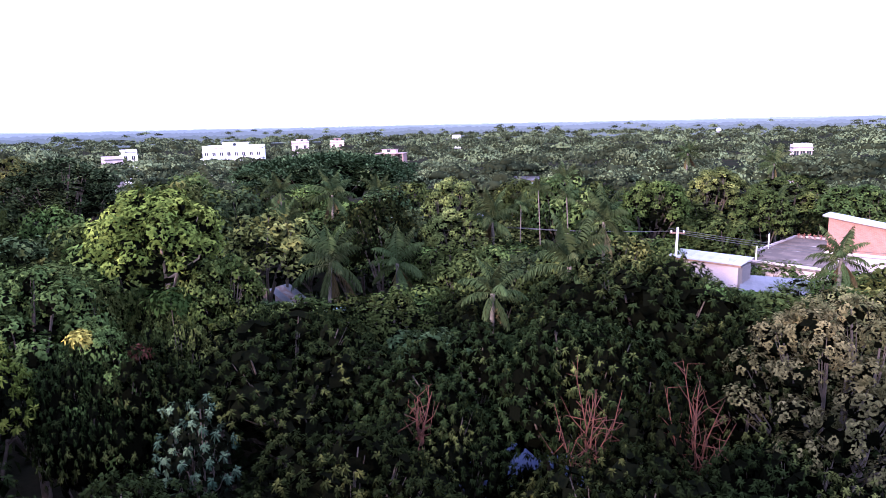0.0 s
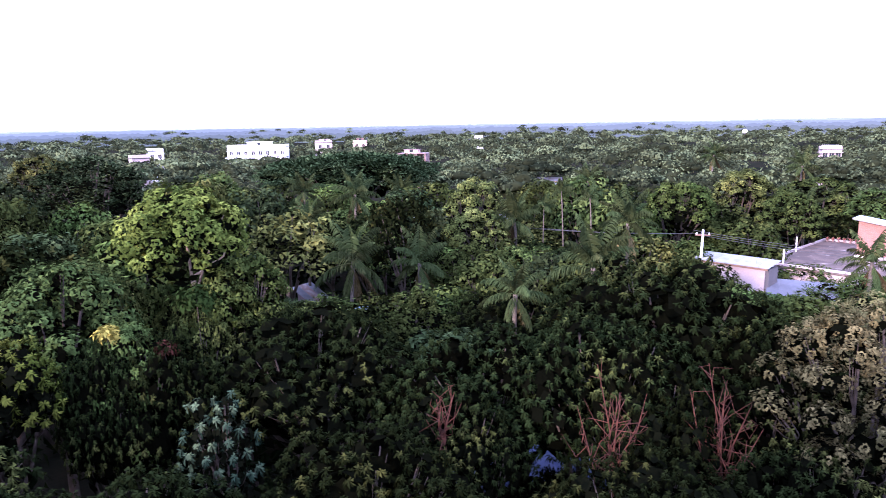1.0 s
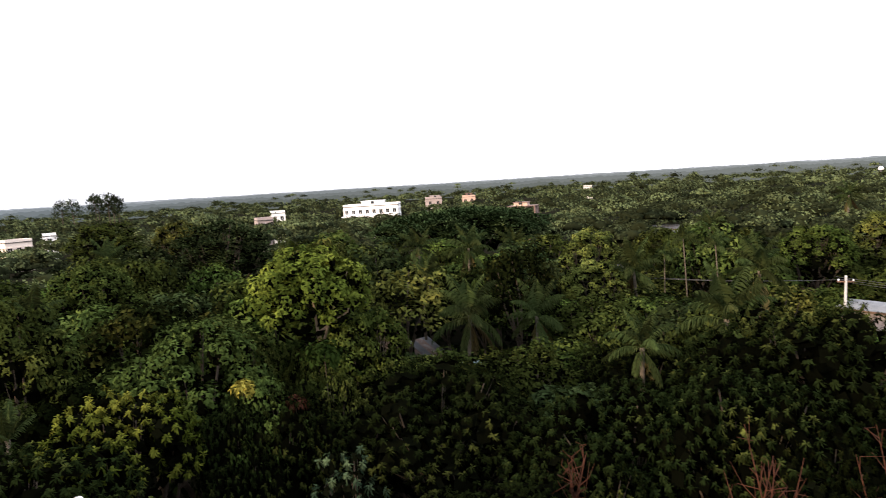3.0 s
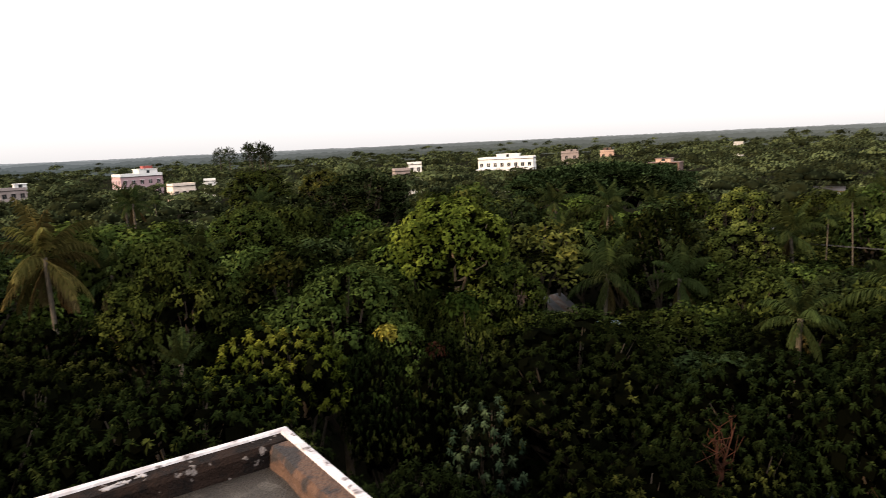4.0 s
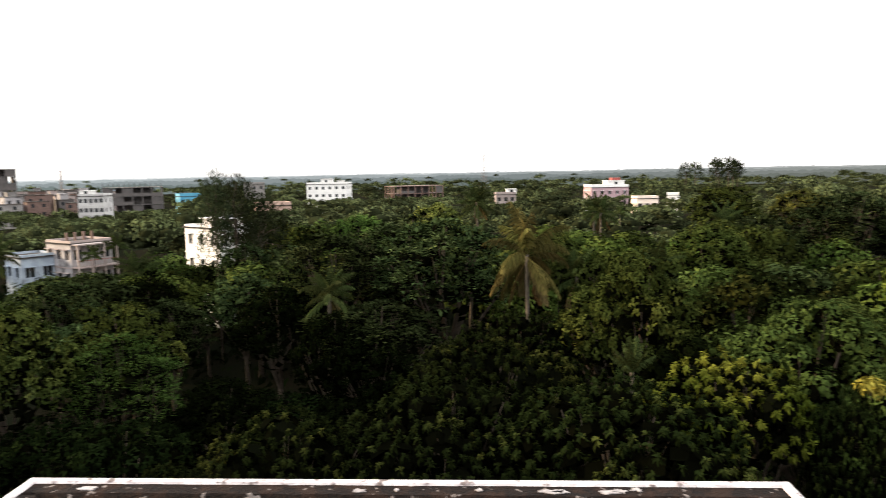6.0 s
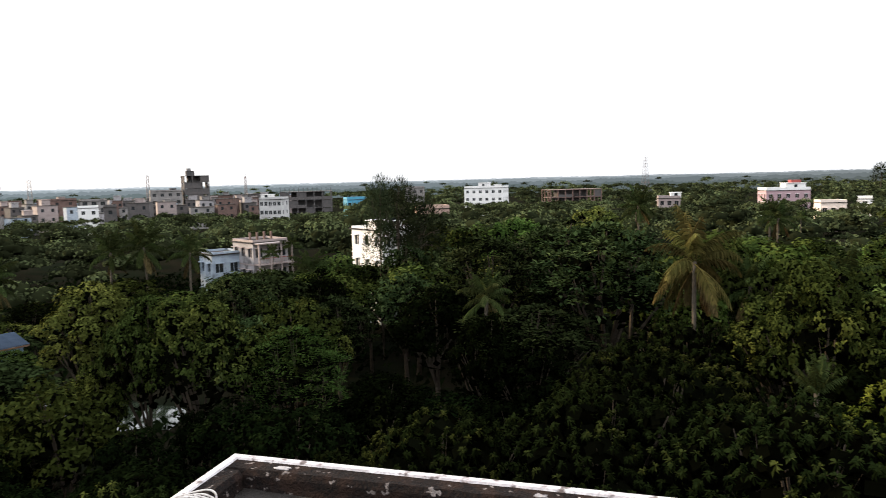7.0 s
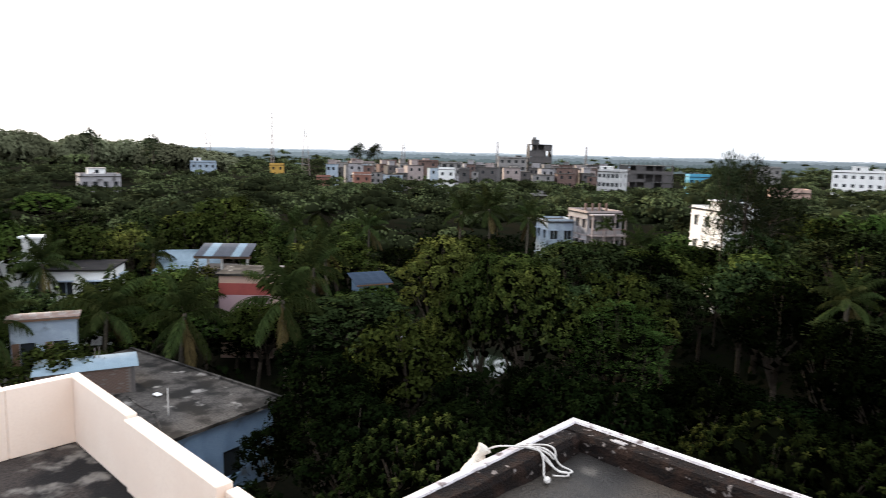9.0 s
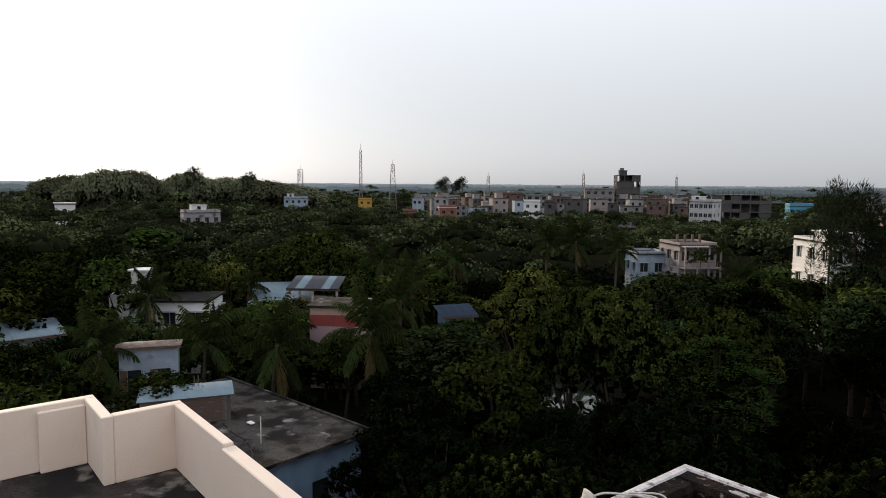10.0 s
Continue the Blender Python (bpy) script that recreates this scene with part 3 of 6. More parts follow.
def palm_at(palm, x, y, height, size, turn=0, keep=1.6):
    """height: of the crown's heart; size: of the crown against the model's."""
    made = copy_thing(palm, pose(x, y, 0, 0, 0, turn))
    for c in made.children:
        if c.name.startswith("trunk"):
            c.matrix_basis = Matrix.Diagonal((1, 1, height / palm["h"], 1))
        else:
            b = c.matrix_basis.copy()
            p = b.translation
            c.matrix_basis = Matrix.Translation((p.x, p.y, height + (p.z - palm["h"]) * size)) @ b.to_3x3().to_4x4() @ Matrix.Scale(size, 4)
    PLANTED.append((x, y, 1.6 * size, height))
    sight(x, y, 1.7 * size, height - keep)
    return made

# ---- ground and pond ----
rings = [0, 20, 45, 80, 130, 220, 400, 800, 1600, 3000, 4700]
gv, gf = [(0, 0, 0)], []
for r in rings[1:]:
    for k in range(48):
        w = 2 * math.pi * k / 48
        gv.append((r * math.cos(w), r * math.sin(w), 0))
for k in range(48):
    gf.append((0, 1 + k, 1 + (k + 1) % 48))
for i in range(len(rings) - 2):
    for k in range(48):
        p, q = 1 + i * 48 + k, 1 + i * 48 + (k + 1) % 48
        gf += [(p, p + 48, q + 48), (p, q + 48, q)]
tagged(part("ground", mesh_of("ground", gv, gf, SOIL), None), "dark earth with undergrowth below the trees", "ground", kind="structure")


def pond(x, y, rx, ry, turn, seed):
    rng = random.Random(seed)
    verts, n = [(0, 0, 0.05)], 28
    for k in range(n):
        w, f = 2 * math.pi * k / n, rng.uniform(0.85, 1.1)
        verts.append((rx * f * math.cos(w), ry * f * math.sin(w), 0.05))
    ob = part("pond", mesh_of("pond", verts, [(0, 1 + k, 1 + (k + 1) % n) for k in range(n)], WATER), None, None, "", pose(x, y, 0, 0, 0, turn))
    tagged(ob, "still dark pond water under overhanging trees", "pond", kind="structure")


pond(-57.3, -11, 8.5, 3.6, 57, 3)

# ---- the building with the roof terrace, along its own edges ----
EDGE = pose(-3.3, 3.37, 0, 0, 0, -123.4)
house = thing("apartment_building", "cream painted apartment block with a flat stained roof", "building", EDGE)
for a in ((-0.1, 11.85, 0.42, 13.0), (11.85, 12.9, 1.35, 13.0)):
    part("wall", box_mesh(*a, -0.2, 12.88), CREAM, house)
    part("roof_slab", box_mesh(a[0] - 0.0, a[1], a[2], a[3], 12.88, 13.05), STAINED, house, "stained dark concrete roof deck")
part("stair_house_wall", box_mesh(0.35, 3.75, 0.47, 6.6, 13.05, 15.26), CREAM, house)


def wall_run(u0, u1, v0, v1, z1, name="parapet"):
    return part(name, box_mesh(u0, u1, v0, v1, 13.05, z1, bevel=0.012), CREAM, house)


wall_run(4.0, 7.58, 0.36, 0.50, 13.9)
wall_run(7.6, 9.83, 0.40, 0.58, 13.955)
wall_run(9.832, 11.7, 0.42, 0.55, 14.0)
wall_run(11.702, 11.85, 0.42, 1.348, 14.0)
wall_run(11.702, 12.748, 1.35, 1.5, 14.0)
wall_run(12.75, 12.9, 1.35, 12.9, 14.0)
wall_run(12.66, 12.748, 1.503, 2.1, 13.93, "pilaster")
wall_run(12.66, 12.748, 4.6, 5.2, 13.93, "pilaster")
for v in (3.1,):
    part("pipe_stub", mesh_of("pipe_stub", *tube_arrays([(12.6, v, 13.05), (12.6, v, 13.3)], [0.03, 0.03], 8), POLE), None, house)

roof = thing("stair_roof", "concrete stair roof with a low mouldy parapet and white coping", "roof", EDGE, kind="structure")
U1, V1, TOP = 4.07, 7.0, 15.55
bm = bmesh.new()
bmesh.ops.create_grid(bm, x_segments=40, y_segments=64, size=0.5)
for vtx in bm.verts:
    vtx.co = Vector(((vtx.co.x + 0.5) * (U1 - 0.28) + 0.14, (vtx.co.y + 0.5) * (V1 - 0.28) + 0.14, 15.42))
    vtx.co.z += 0.010 * noise.noise(vtx.co * 1.7) + 0.004 * noise.noise(vtx.co * 9)
part("roof_screed", bm, SCREED, roof, "grey cement screed with pale patches")
part("roof_slab", box_mesh(0, U1, 0, V1, 15.26, 15.405), CONCRETE, roof)


def parapet_side(p, q, inward, mat, label, flakes, corner=0.0):
    """A low kerb wall from p to q with a rough inner face, and its white coping strip with a ragged inner edge."""
    p, q, inward = Vector(p), Vector(q), Vector(inward)
    n = max(int((q - p).length / 0.06), 8)
    body, cap = bmesh.new(), bmesh.new()
    rows, tops = [], []
    for i in range(n + 1):
        c = p.lerp(q, i / n)
        w1 = 0.012 * noise.noise(Vector((c.x * 5, c.y * 5, 1.0))) + 0.006 * noise.noise(c * 23)
        w2 = 0.014 * noise.noise(Vector((c.x * 4, c.y * 4, 7.0)))
        prof = ((0.0, 15.41), (0.0, TOP - 0.012), (0.142 + w1, TOP - 0.016 + w2 * 0.4), (0.160 + w1, TOP - 0.05), (0.158 + w2, TOP - 0.10), (0.170 + w2, 15.40))
        rows.append([body.verts.new(c + inward * f + Vector((0, 0, z))) for f, z in prof])
        ragged = 0.046 + 0.004 * noise.noise(Vector((c.x * 3.1, c.y * 3.1, 3.0))) + 0.004 * noise.noise(Vector((c.x * 17, c.y * 17, 5.0)))
        prof = ((-0.006, TOP - 0.16), (-0.006, TOP - 0.004), (0.003, TOP), (ragged - 0.006, TOP - 0.001), (ragged, TOP - 0.013))
        c = (p - (q - p).normalized() * corner if corner > 0 and i == 0 else q - (p - q).normalized() * corner * -1 if corner < 0 and i == n else c) - Vector((0, 0, 0.0015 if corner else 0))
        tops.append([cap.verts.new(c + inward * f + Vector((0, 0, z))) for f, z in prof])
    for bmx, table in ((body, rows), (cap, tops)):
        for a, b in zip(table, table[1:]):
            for k in range(len(a) - 1):
                bmx.faces.new((a[k], a[k + 1], b[k + 1], b[k]))
        bmx.faces.new(table[0])
        bmx.faces.new(table[-1][::-1])
        bmesh.ops.recalc_face_normals(bmx, faces=bmx.faces[:])
    side = part("parapet", body, mat, roof, label)
    part("coping", cap, COPING, side, "white painted coping with dark stains")
    rng = random.Random(flakes)
    for _ in range(flakes):            # flakes of old limewash left on the top and the inner face
        bmf = bmesh.new()
        t0, w, on_top = rng.gauss(0.27, 0.06) if rng.random() < 0.55 else rng.uniform(0.06, 0.94), rng.uniform(0.015, 0.07), rng.random() < 0.85
        ring, off = [], rng.uniform(0.075, 0.125)
        for k in range(14):
            a = 2 * math.pi * k / 14
            f = rng.uniform(0.35, 1.15)
            u, v = math.cos(a) * w * f, math.sin(a) * 0.024 * f
            c = p.lerp(q, t0) + (q - p).normalized() * u
            ring.append(c + (inward * (off + v) + Vector((0, 0, TOP - 0.014)) if on_top else inward * 0.165 + Vector((0, 0, TOP - 0.07 + v))))
        bmf.faces.new([bmf.verts.new(c) for c in ring])
        top = bmesh.ops.extrude_face_region(bmf, geom=bmf.faces[:])
        bmesh.ops.translate(bmf, verts=[g for g in top["geom"] if isinstance(g, bmesh.types.BMVert)], vec=Vector((0, 0, 0.005)) if on_top else inward * 0.004)
        bmesh.ops.recalc_face_normals(bmf, faces=bmf.faces[:])
        part("limewash_flake", bmf, LIME, side, "flake of old white limewash")


parapet_side((0, 0, 0), (U1, 0, 0), (0, 1, 0), MOULD, "dark mouldy plaster parapet", 12)
parapet_side((0, 0.17, 0), (0, V1, 0), (1, 0, 0), ORANGE_PLASTER, "orange-brown plaster parapet", 4, 0.172)
parapet_side((U1, V1, 0), (U1, 0.17, 0), (-1, 0, 0), MOULD, "dark mouldy plaster parapet", 9, -0.172)
parapet_side((0.17, V1, 0), (U1 - 0.17, V1, 0), (0, -1, 0), MOULD, "dark mouldy plaster parapet", 2)


def rope_mesh(points, radius):
    pts = [Vector(p) for p in points]
    fine = []
    for i in range(len(pts) - 1):
        p0, p1, p2, p3 = pts[max(i - 1, 0)], pts[i], pts[i + 1], pts[min(i + 2, len(pts) - 1)]
        for k in range(6):
            t = k / 6
            fine.append(0.5 * (2 * p1 + (p2 - p0) * t + (2 * p0 - 5 * p1 + 4 * p2 - p3) * t * t + (3 * p1 - p0 - 3 * p2 + p3) * t ** 3))
    fine.append(pts[-1])
    return mesh_of("rope", *tube_arrays(fine, [radius] * len(fine), 6), ROPE)


sack = thing("white_sack", "white woven plastic sack hung outside the parapet on a rope", "sack", EDGE)
bm = bmesh.new()
bmesh.ops.create_icosphere(bm, subdivisions=4, radius=1)
for vtx in bm.verts:
    c = vtx.co.copy()
    z = c.z
    girth = 1.0 - 0.62 * max(z, 0) ** 1.5
    fold = 1 + 0.16 * noise.noise(Vector((c.x * 3, c.y * 3, c.z * 0.9))) + 0.07 * noise.noise(c * 7)
    vtx.co = Vector((4.18 + c.x * 0.08 * girth * fold, 0.82 + c.y * 0.115 * girth * fold - 0.06 * z, 15.38 + z * 0.145))
for f in bm.faces:
    f.smooth = True
part("bag", bm, SACK, sack)
part("neck", mesh_of("neck", *tube_arrays([(4.175, 0.775, 15.49), (4.17, 0.765, 15.525), (4.155, 0.75, 15.555)], [0.04, 0.025, 0.042], 10), SACK), None, sack, "gathered neck of the sack")
rope = thing("rope", "pale knotted rope lying over the parapet", "rope", EDGE)
part("strand", rope_mesh([(4.17, 0.765, 15.525), (4.11, 0.70, 15.562), (4.03, 0.62, 15.562), (3.97, 0.58, 15.56), (3.915, 0.56, 15.55), (3.885, 0.57, 15.50), (3.86, 0.60, 15.45), (3.82, 0.62, 15.44)], 0.0055), None, rope)
part("strand", rope_mesh([(4.04, 0.62, 15.566), (3.98, 0.53, 15.562), (3.93, 0.47, 15.556), (3.895, 0.45, 15.53), (3.885, 0.47, 15.49), (3.90, 0.51, 15.53), (3.95, 0.55, 15.562)], 0.0055), None, rope)
part("strand", rope_mesh([(3.99, 0.58, 15.566), (3.93, 0.52, 15.556), (3.89, 0.48, 15.52), (3.86, 0.45, 15.46), (3.82, 0.42, 15.437), (3.79, 0.43, 15.437), (3.80, 0.47, 15.438), (3.85, 0.50, 15.45), (3.89, 0.53, 15.51), (3.93, 0.56, 15.556)], 0.0055), None, rope)
part("strand", rope_mesh([(4.0, 0.60, 15.567), (3.93, 0.56, 15.557), (3.885, 0.54, 15.50), (3.84, 0.49, 15.445), (3.80, 0.46, 15.438), (3.78, 0.50, 15.438), (3.83, 0.56, 15.445)], 0.0055), None, rope)
bm = bmesh.new()
bmesh.ops.create_icosphere(bm, subdivisions=2, radius=0.02)
bmesh.ops.translate(bm, verts=bm.verts, vec=(3.82, 0.625, 15.445))
part("knot", bm, ROPE, rope)


# ---- houses ----
def sheet(bm, at, along, out, width, height, holes, depth):
    """A wall face with rectangular holes and their reveals. at: its lower left corner, seen from outside."""
    at, along, out = Vector(at), Vector(along), Vector(out)
    xs = sorted({0.0, width, *(h[0] for h in holes), *(h[1] for h in holes)})
    zs = sorted({0.0, height, *(h[2] for h in holes), *(h[3] for h in holes)})

    def corner(x, z, inside=0.0):
        return bm.verts.new(at + along * x + Vector((0, 0, z)) - out * inside)

    for x0, x1 in zip(xs, xs[1:]):
        for z0, z1 in zip(zs, zs[1:]):
            mx, mz = (x0 + x1) / 2, (z0 + z1) / 2
            if not any(h[0] < mx < h[1] and h[2] < mz < h[3] for h in holes):
                bm.faces.new((corner(x0, z0), corner(x1, z0), corner(x1, z1), corner(x0, z1)))
    for x0, x1, z0, z1 in holes:
        ring = ((x0, z0), (x1, z0), (x1, z1), (x0, z1))
        for (p0, q0), (p1, q1) in zip(ring, ring[1:] + ring[:1]):
            bm.faces.new((corner(p0, q0), corner(p0, q0, depth), corner(p1, q1, depth), corner(p1, q1)))


BOXES = {}


def unit_box(key, mat, *a):
    """Box meshes of the same size and material are shared."""
    k = (key, mat.name, *(round(v, 3) for v in a))
    if k not in BOXES:
        me = bpy.data.meshes.new(key)
        b = box_mesh(*a)
        b.to_mesh(me)
        b.free()
        me.materials.append(mat)
        BOXES[k] = me
    return BOXES[k]


def block(name, label, category, x, y, turn, w, d, h, wall, storeys=2, bays=4, side_bays=2, deck=None, parapet=0.7, trim=None, win=(1.1, 1.25), shade=True,
          z0=0.0, bare=(), framed=True, see=None):
    """A flat-roofed house: walls with window openings on all four sides, panes, sunshades, floor bands, roof and parapet. Its front faces -y before the turn."""
    ob = thing(name, label, category, pose(x, y, 0, 0, 0, turn))
    trim, deck = trim or wall, deck or OLD_ROOF
    fh = (h - z0) / storeys
    body = bmesh.new()
    faces = (("front", (-w / 2, -d / 2), (1, 0, 0), (0, -1, 0), w, bays), ("right", (w / 2, -d / 2), (0, 1, 0), (1, 0, 0), d, side_bays),
             ("back", (w / 2, d / 2), (-1, 0, 0), (0, 1, 0), w, bays), ("left", (-w / 2, d / 2), (0, -1, 0), (-1, 0, 0), d, side_bays))
    for side, (cx, cy), along, out, width, n in faces:
        holes = []
        for s in range(storeys):
            for k in range(n):
                if (side, s, k) in bare:
                    continue
                c = width * (k + 0.5) / n
                holes.append((c - win[0] / 2, c + win[0] / 2, s * fh + fh * 0.33, min(s * fh + fh * 0.33 + win[1], s * fh + fh * 0.9)))
        sheet(body, (cx, cy, z0), along, out, width, h - z0, holes, 0.18)
        A, O = Vector(along), Vector(out)
        rot = math.atan2(along[1], along[0])
        for x0, x1, b0, b1 in holes if side != "back" else ():
            c = Vector((cx, cy, z0)) + A * (x0 + x1) / 2 - O * 0.17
            m = Matrix.Translation(c) @ Matrix.Rotation(rot, 4, "Z")
            pane = part("window", unit_box("window", GLASS, -(x1 - x0) / 2, (x1 - x0) / 2, -0.02, 0.02, b0, b1), None, ob, "", m)
            if framed:
                part("frame", unit_box("frame", trim, -0.035, 0.035, -0.05, 0.03, b0, b1), None, pane)
            if shade:
                part("sunshade", unit_box("sunshade", trim, -(x1 - x0) / 2 - 0.12, (x1 - x0) / 2 + 0.12, -0.62, -0.17, b1 + 0.05, b1 + 0.12), None, ob, "", m)
    part("wall", body, wall, ob)
    for s in range(1, storeys):
        part("floor_band", box_mesh(-w / 2 - 0.06, w / 2 + 0.06, -d / 2 - 0.06, d / 2 + 0.06, z0 + s * fh - 0.09, z0 + s * fh + 0.06), trim, ob)
    part("roof", box_mesh(-w / 2 - 0.25, w / 2 + 0.25, -d / 2 - 0.25, d / 2 + 0.25, h, h + 0.14), deck, ob)
    if parapet:
        for a in ((-w / 2, w / 2, -d / 2, -d / 2 + 0.14), (-w / 2, w / 2, d / 2 - 0.14, d / 2), (-w / 2, -w / 2 + 0.14, -d / 2 + 0.142, d / 2 - 0.142), (w / 2 - 0.14, w / 2, -d / 2 + 0.142, d / 2 - 0.142)):
            part("parapet", box_mesh(*a, h + 0.14, h + 0.14 + parapet), trim, ob)
    if see is not None:
        sight(x, y, w * 0.55, see)
        if framed:
            cover(x, y, w, see)
    PLANTED.append((x, y, max(w, d) * 0.5, h))
    ob["top"] = h + 0.14
    return ob


def roof_room(ob, x0, x1, y0, y1, height, wall, cap=None, window=True):
    """A stair room or water tank on a flat roof."""
    z = ob["top"]
    part("roof_room", box_mesh(x0, x1, y0, y1, z, z + height), wall, ob)
    part("room_roof", box_mesh(x0 - 0.25, x1 + 0.25, y0 - 0.25, y1 + 0.25, z + height, z + height + 0.14), cap or wall, ob)
    if window:
        part("window", unit_box("window", GLASS, -0.5, 0.5, -0.03, 0.03, 0, 1.0), None, ob, "", Matrix.Translation(((x0 + x1) / 2, y0, z + height * 0.35)))


def skeleton_block(name, label, x, y, turn, w, d, storeys, fh, nx, ny, mat, fill, filled=0.5, seed=1, rods=0, see=None):
    """A concrete frame house under construction: slabs, columns and some infill panels."""
    rng = random.Random(seed)
    ob = thing(name, label, "building", pose(x, y, 0, 0, 0, turn))
    for s in range(1, storeys + 1):
        part("floor_slab", box_mesh(-w / 2 - 0.3, w / 2 + 0.3, -d / 2 - 0.3, d / 2 + 0.3, s * fh - 0.2, s * fh + 0.02), mat, ob)
    for s in range(storeys):
        for i in range(nx + 1):
            for j in range(ny + 1):
                if j in (0, ny) or i in (0, nx):
                    part("column", unit_box("column", mat, -0.2, 0.2, -0.2, 0.2, 0.02, fh - 0.2), None, ob, "", Matrix.Translation((-w / 2 + w * i / nx, -d / 2 + d * j / ny, s * fh)))
        for i in range(nx):
            if rng.random() < filled:
                part("infill_wall", unit_box("infill_wall", fill, -w / nx / 2 + 0.2, w / nx / 2 - 0.2, -0.1, 0.1, 0.02, fh * rng.choice((0.35, 0.9))), None, ob, "", Matrix.Translation((-w / 2 + w * (i + 0.5) / nx, -d / 2, s * fh)))
        for j in range(ny):
            for sx in (-1, 1):
                if rng.random() < filled:
                    part("infill_wall", unit_box("infill_wall", fill, -0.1, 0.1, -d / ny / 2 + 0.2, d / ny / 2 - 0.2, 0.02, fh * rng.choice((0.4, 0.9))), None, ob, "", Matrix.Translation((sx * w / 2, -d / 2 + d * (j + 0.5) / ny, s * fh)))
    part("core_wall", box_mesh(-w * 0.3, w * 0.3, -d * 0.1, d * 0.35, 0, storeys * fh - 0.2), fill, ob)
    for k in range(rods):
        part("steel_rod", unit_box("steel_rod", DARK_CONCRETE, -0.12, 0.12, -0.12, 0.12, 0, 1.6), None, ob, "", Matrix.Translation((-w / 2 + w * k / max(rods - 1, 1), -d / 2 + 0.3, storeys * fh)))
    if see is not None:
        sight(x, y, w * 0.55, see)
        cover(x, y, w, see)
    PLANTED.append((x, y, w * 0.5, storeys * fh))
    ob["top"] = storeys * fh + 0.02
    return ob


def tin_sheet_mesh(length, width, mat, waves=9):
    """A corrugated sheet, its length along y, its ridges rounded."""
    n = waves * 6
    verts, tris = [], []
    for i in range(n + 1):
        z = 0.004 * math.cos(2 * math.pi * waves * i / n)
        xx = -width / 2 + width * i / n
        verts += [(xx, 0, z), (xx, length, z), (xx, 0, z - 0.01), (xx, length, z - 0.01)]
    for i in range(n):
        a, b = 4 * i, 4 * i + 4
        tris += [(a, b, b + 1), (a, b + 1, a + 1), (a + 2, b + 3, b + 2), (a + 2, a + 3, b + 3), (a, a + 2, b + 2), (a, b + 2, b)]
    return mesh_of("roof_sheet", verts, tris, mat)


def tin_roof(ob, x0, x1, y0, y1, z_low, z_high, mat, step=0.82, alt=None):
    """A lean-to roof of lapped corrugated sheets; it rises from y0 to y1."""
    run = math.hypot(y1 - y0, z_high - z_low)
    n = max(int(round((x1 - x0) / step)), 1)
    me = tin_sheet_mesh(run, (x1 - x0) / n * 1.06, mat)
    other = tin_sheet_mesh(run, (x1 - x0) / n * 1.06, alt) if alt else me
    tilt = math.atan2(z_high - z_low, y1 - y0)
    for k in range(n):
        m = Matrix.Translation((x0 + (x1 - x0) * (k + 0.5) / n, y0, z_low + 0.006 * (k % 2))) @ Matrix.Rotation(tilt, 4, "X")
        part("roof_sheet", other if alt and k % 3 == 1 else me, None, ob, "", m)


def shed(name, label, x, y, turn, w, d, low, high, wall, sheet_mat, over=0.35, alt=None, windows=2, door=True, see=None, z0=0.0):
    """A single room with a lean-to tin roof."""
    ob = thing(name, label, "shed", pose(x, y, 0, 0, 0, turn))
    body = bmesh.new()
    holes = [(w * (k + 0.5) / windows - 0.4, w * (k + 0.5) / windows + 0.4, low * 0.42, low * 0.78) for k in range(windows)]
    sheet(body, (-w / 2, -d / 2, z0), (1, 0, 0), (0, -1, 0), w, low - z0, holes, 0.12)
    sheet(body, (w / 2, d / 2, z0), (-1, 0, 0), (0, 1, 0), w, high - z0, [], 0.12)
    for sx in (1, -1):
        q = [body.verts.new(c) for c in ((sx * w / 2, -d / 2, z0), (sx * w / 2, d / 2, z0), (sx * w / 2, d / 2, high), (sx * w / 2, -d / 2, low))]
        body.faces.new(q if sx > 0 else q[::-1])
    part("wall", body, wall, ob)
    for hx0, hx1, hz0, hz1 in holes:
        part("window", box_mesh(-w / 2 + hx0, -w / 2 + hx1, -d / 2 + 0.1, -d / 2 + 0.13, z0 + hz0, z0 + hz1), GLASS, ob)
        part("shutter", box_mesh(-w / 2 + hx0 - 0.42, -w / 2 + hx0 - 0.02, -d / 2 - 0.05, -d / 2 - 0.005, z0 + hz0, z0 + hz1), WOOD, ob, "brown wooden shutter")
    if door:
        part("door", box_mesh(w / 2 - 1.0, w / 2 - 0.15, -d / 2 - 0.04, -d / 2 - 0.003, z0 + 0.05, z0 + 2.05), WOOD, ob, "brown wooden door")
    slope = (high - low) / d
    tin_roof(ob, -w / 2 - over, w / 2 + over, -d / 2 - over, d / 2 + over, low - slope * over + 0.04, high + slope * over + 0.04, sheet_mat, alt=alt)
    part("eaves_board", box_mesh(-w / 2 - over, w / 2 + over, -d / 2 - over - 0.03, -d / 2 - over, low - slope * over - 0.12, low - slope * over + 0.01), WOOD, ob)
    if see is not None:
        sight(x, y, w * 0.55, see)
    PLANTED.append((x, y, max(w, d) * 0.5, high))
    return ob


def facing(x, y, more=0.0):
    return polar(x, y)[0] + more


def flat_house(x, y, w, d, h, wall, label, more=0.0, see=None, name="house", storeys=None, **k):
    return block(name, label, "house", x, y, facing(x, y, more), w, d, h, wall, storeys or max(1, round(h / 3.2)), see=see, **k)


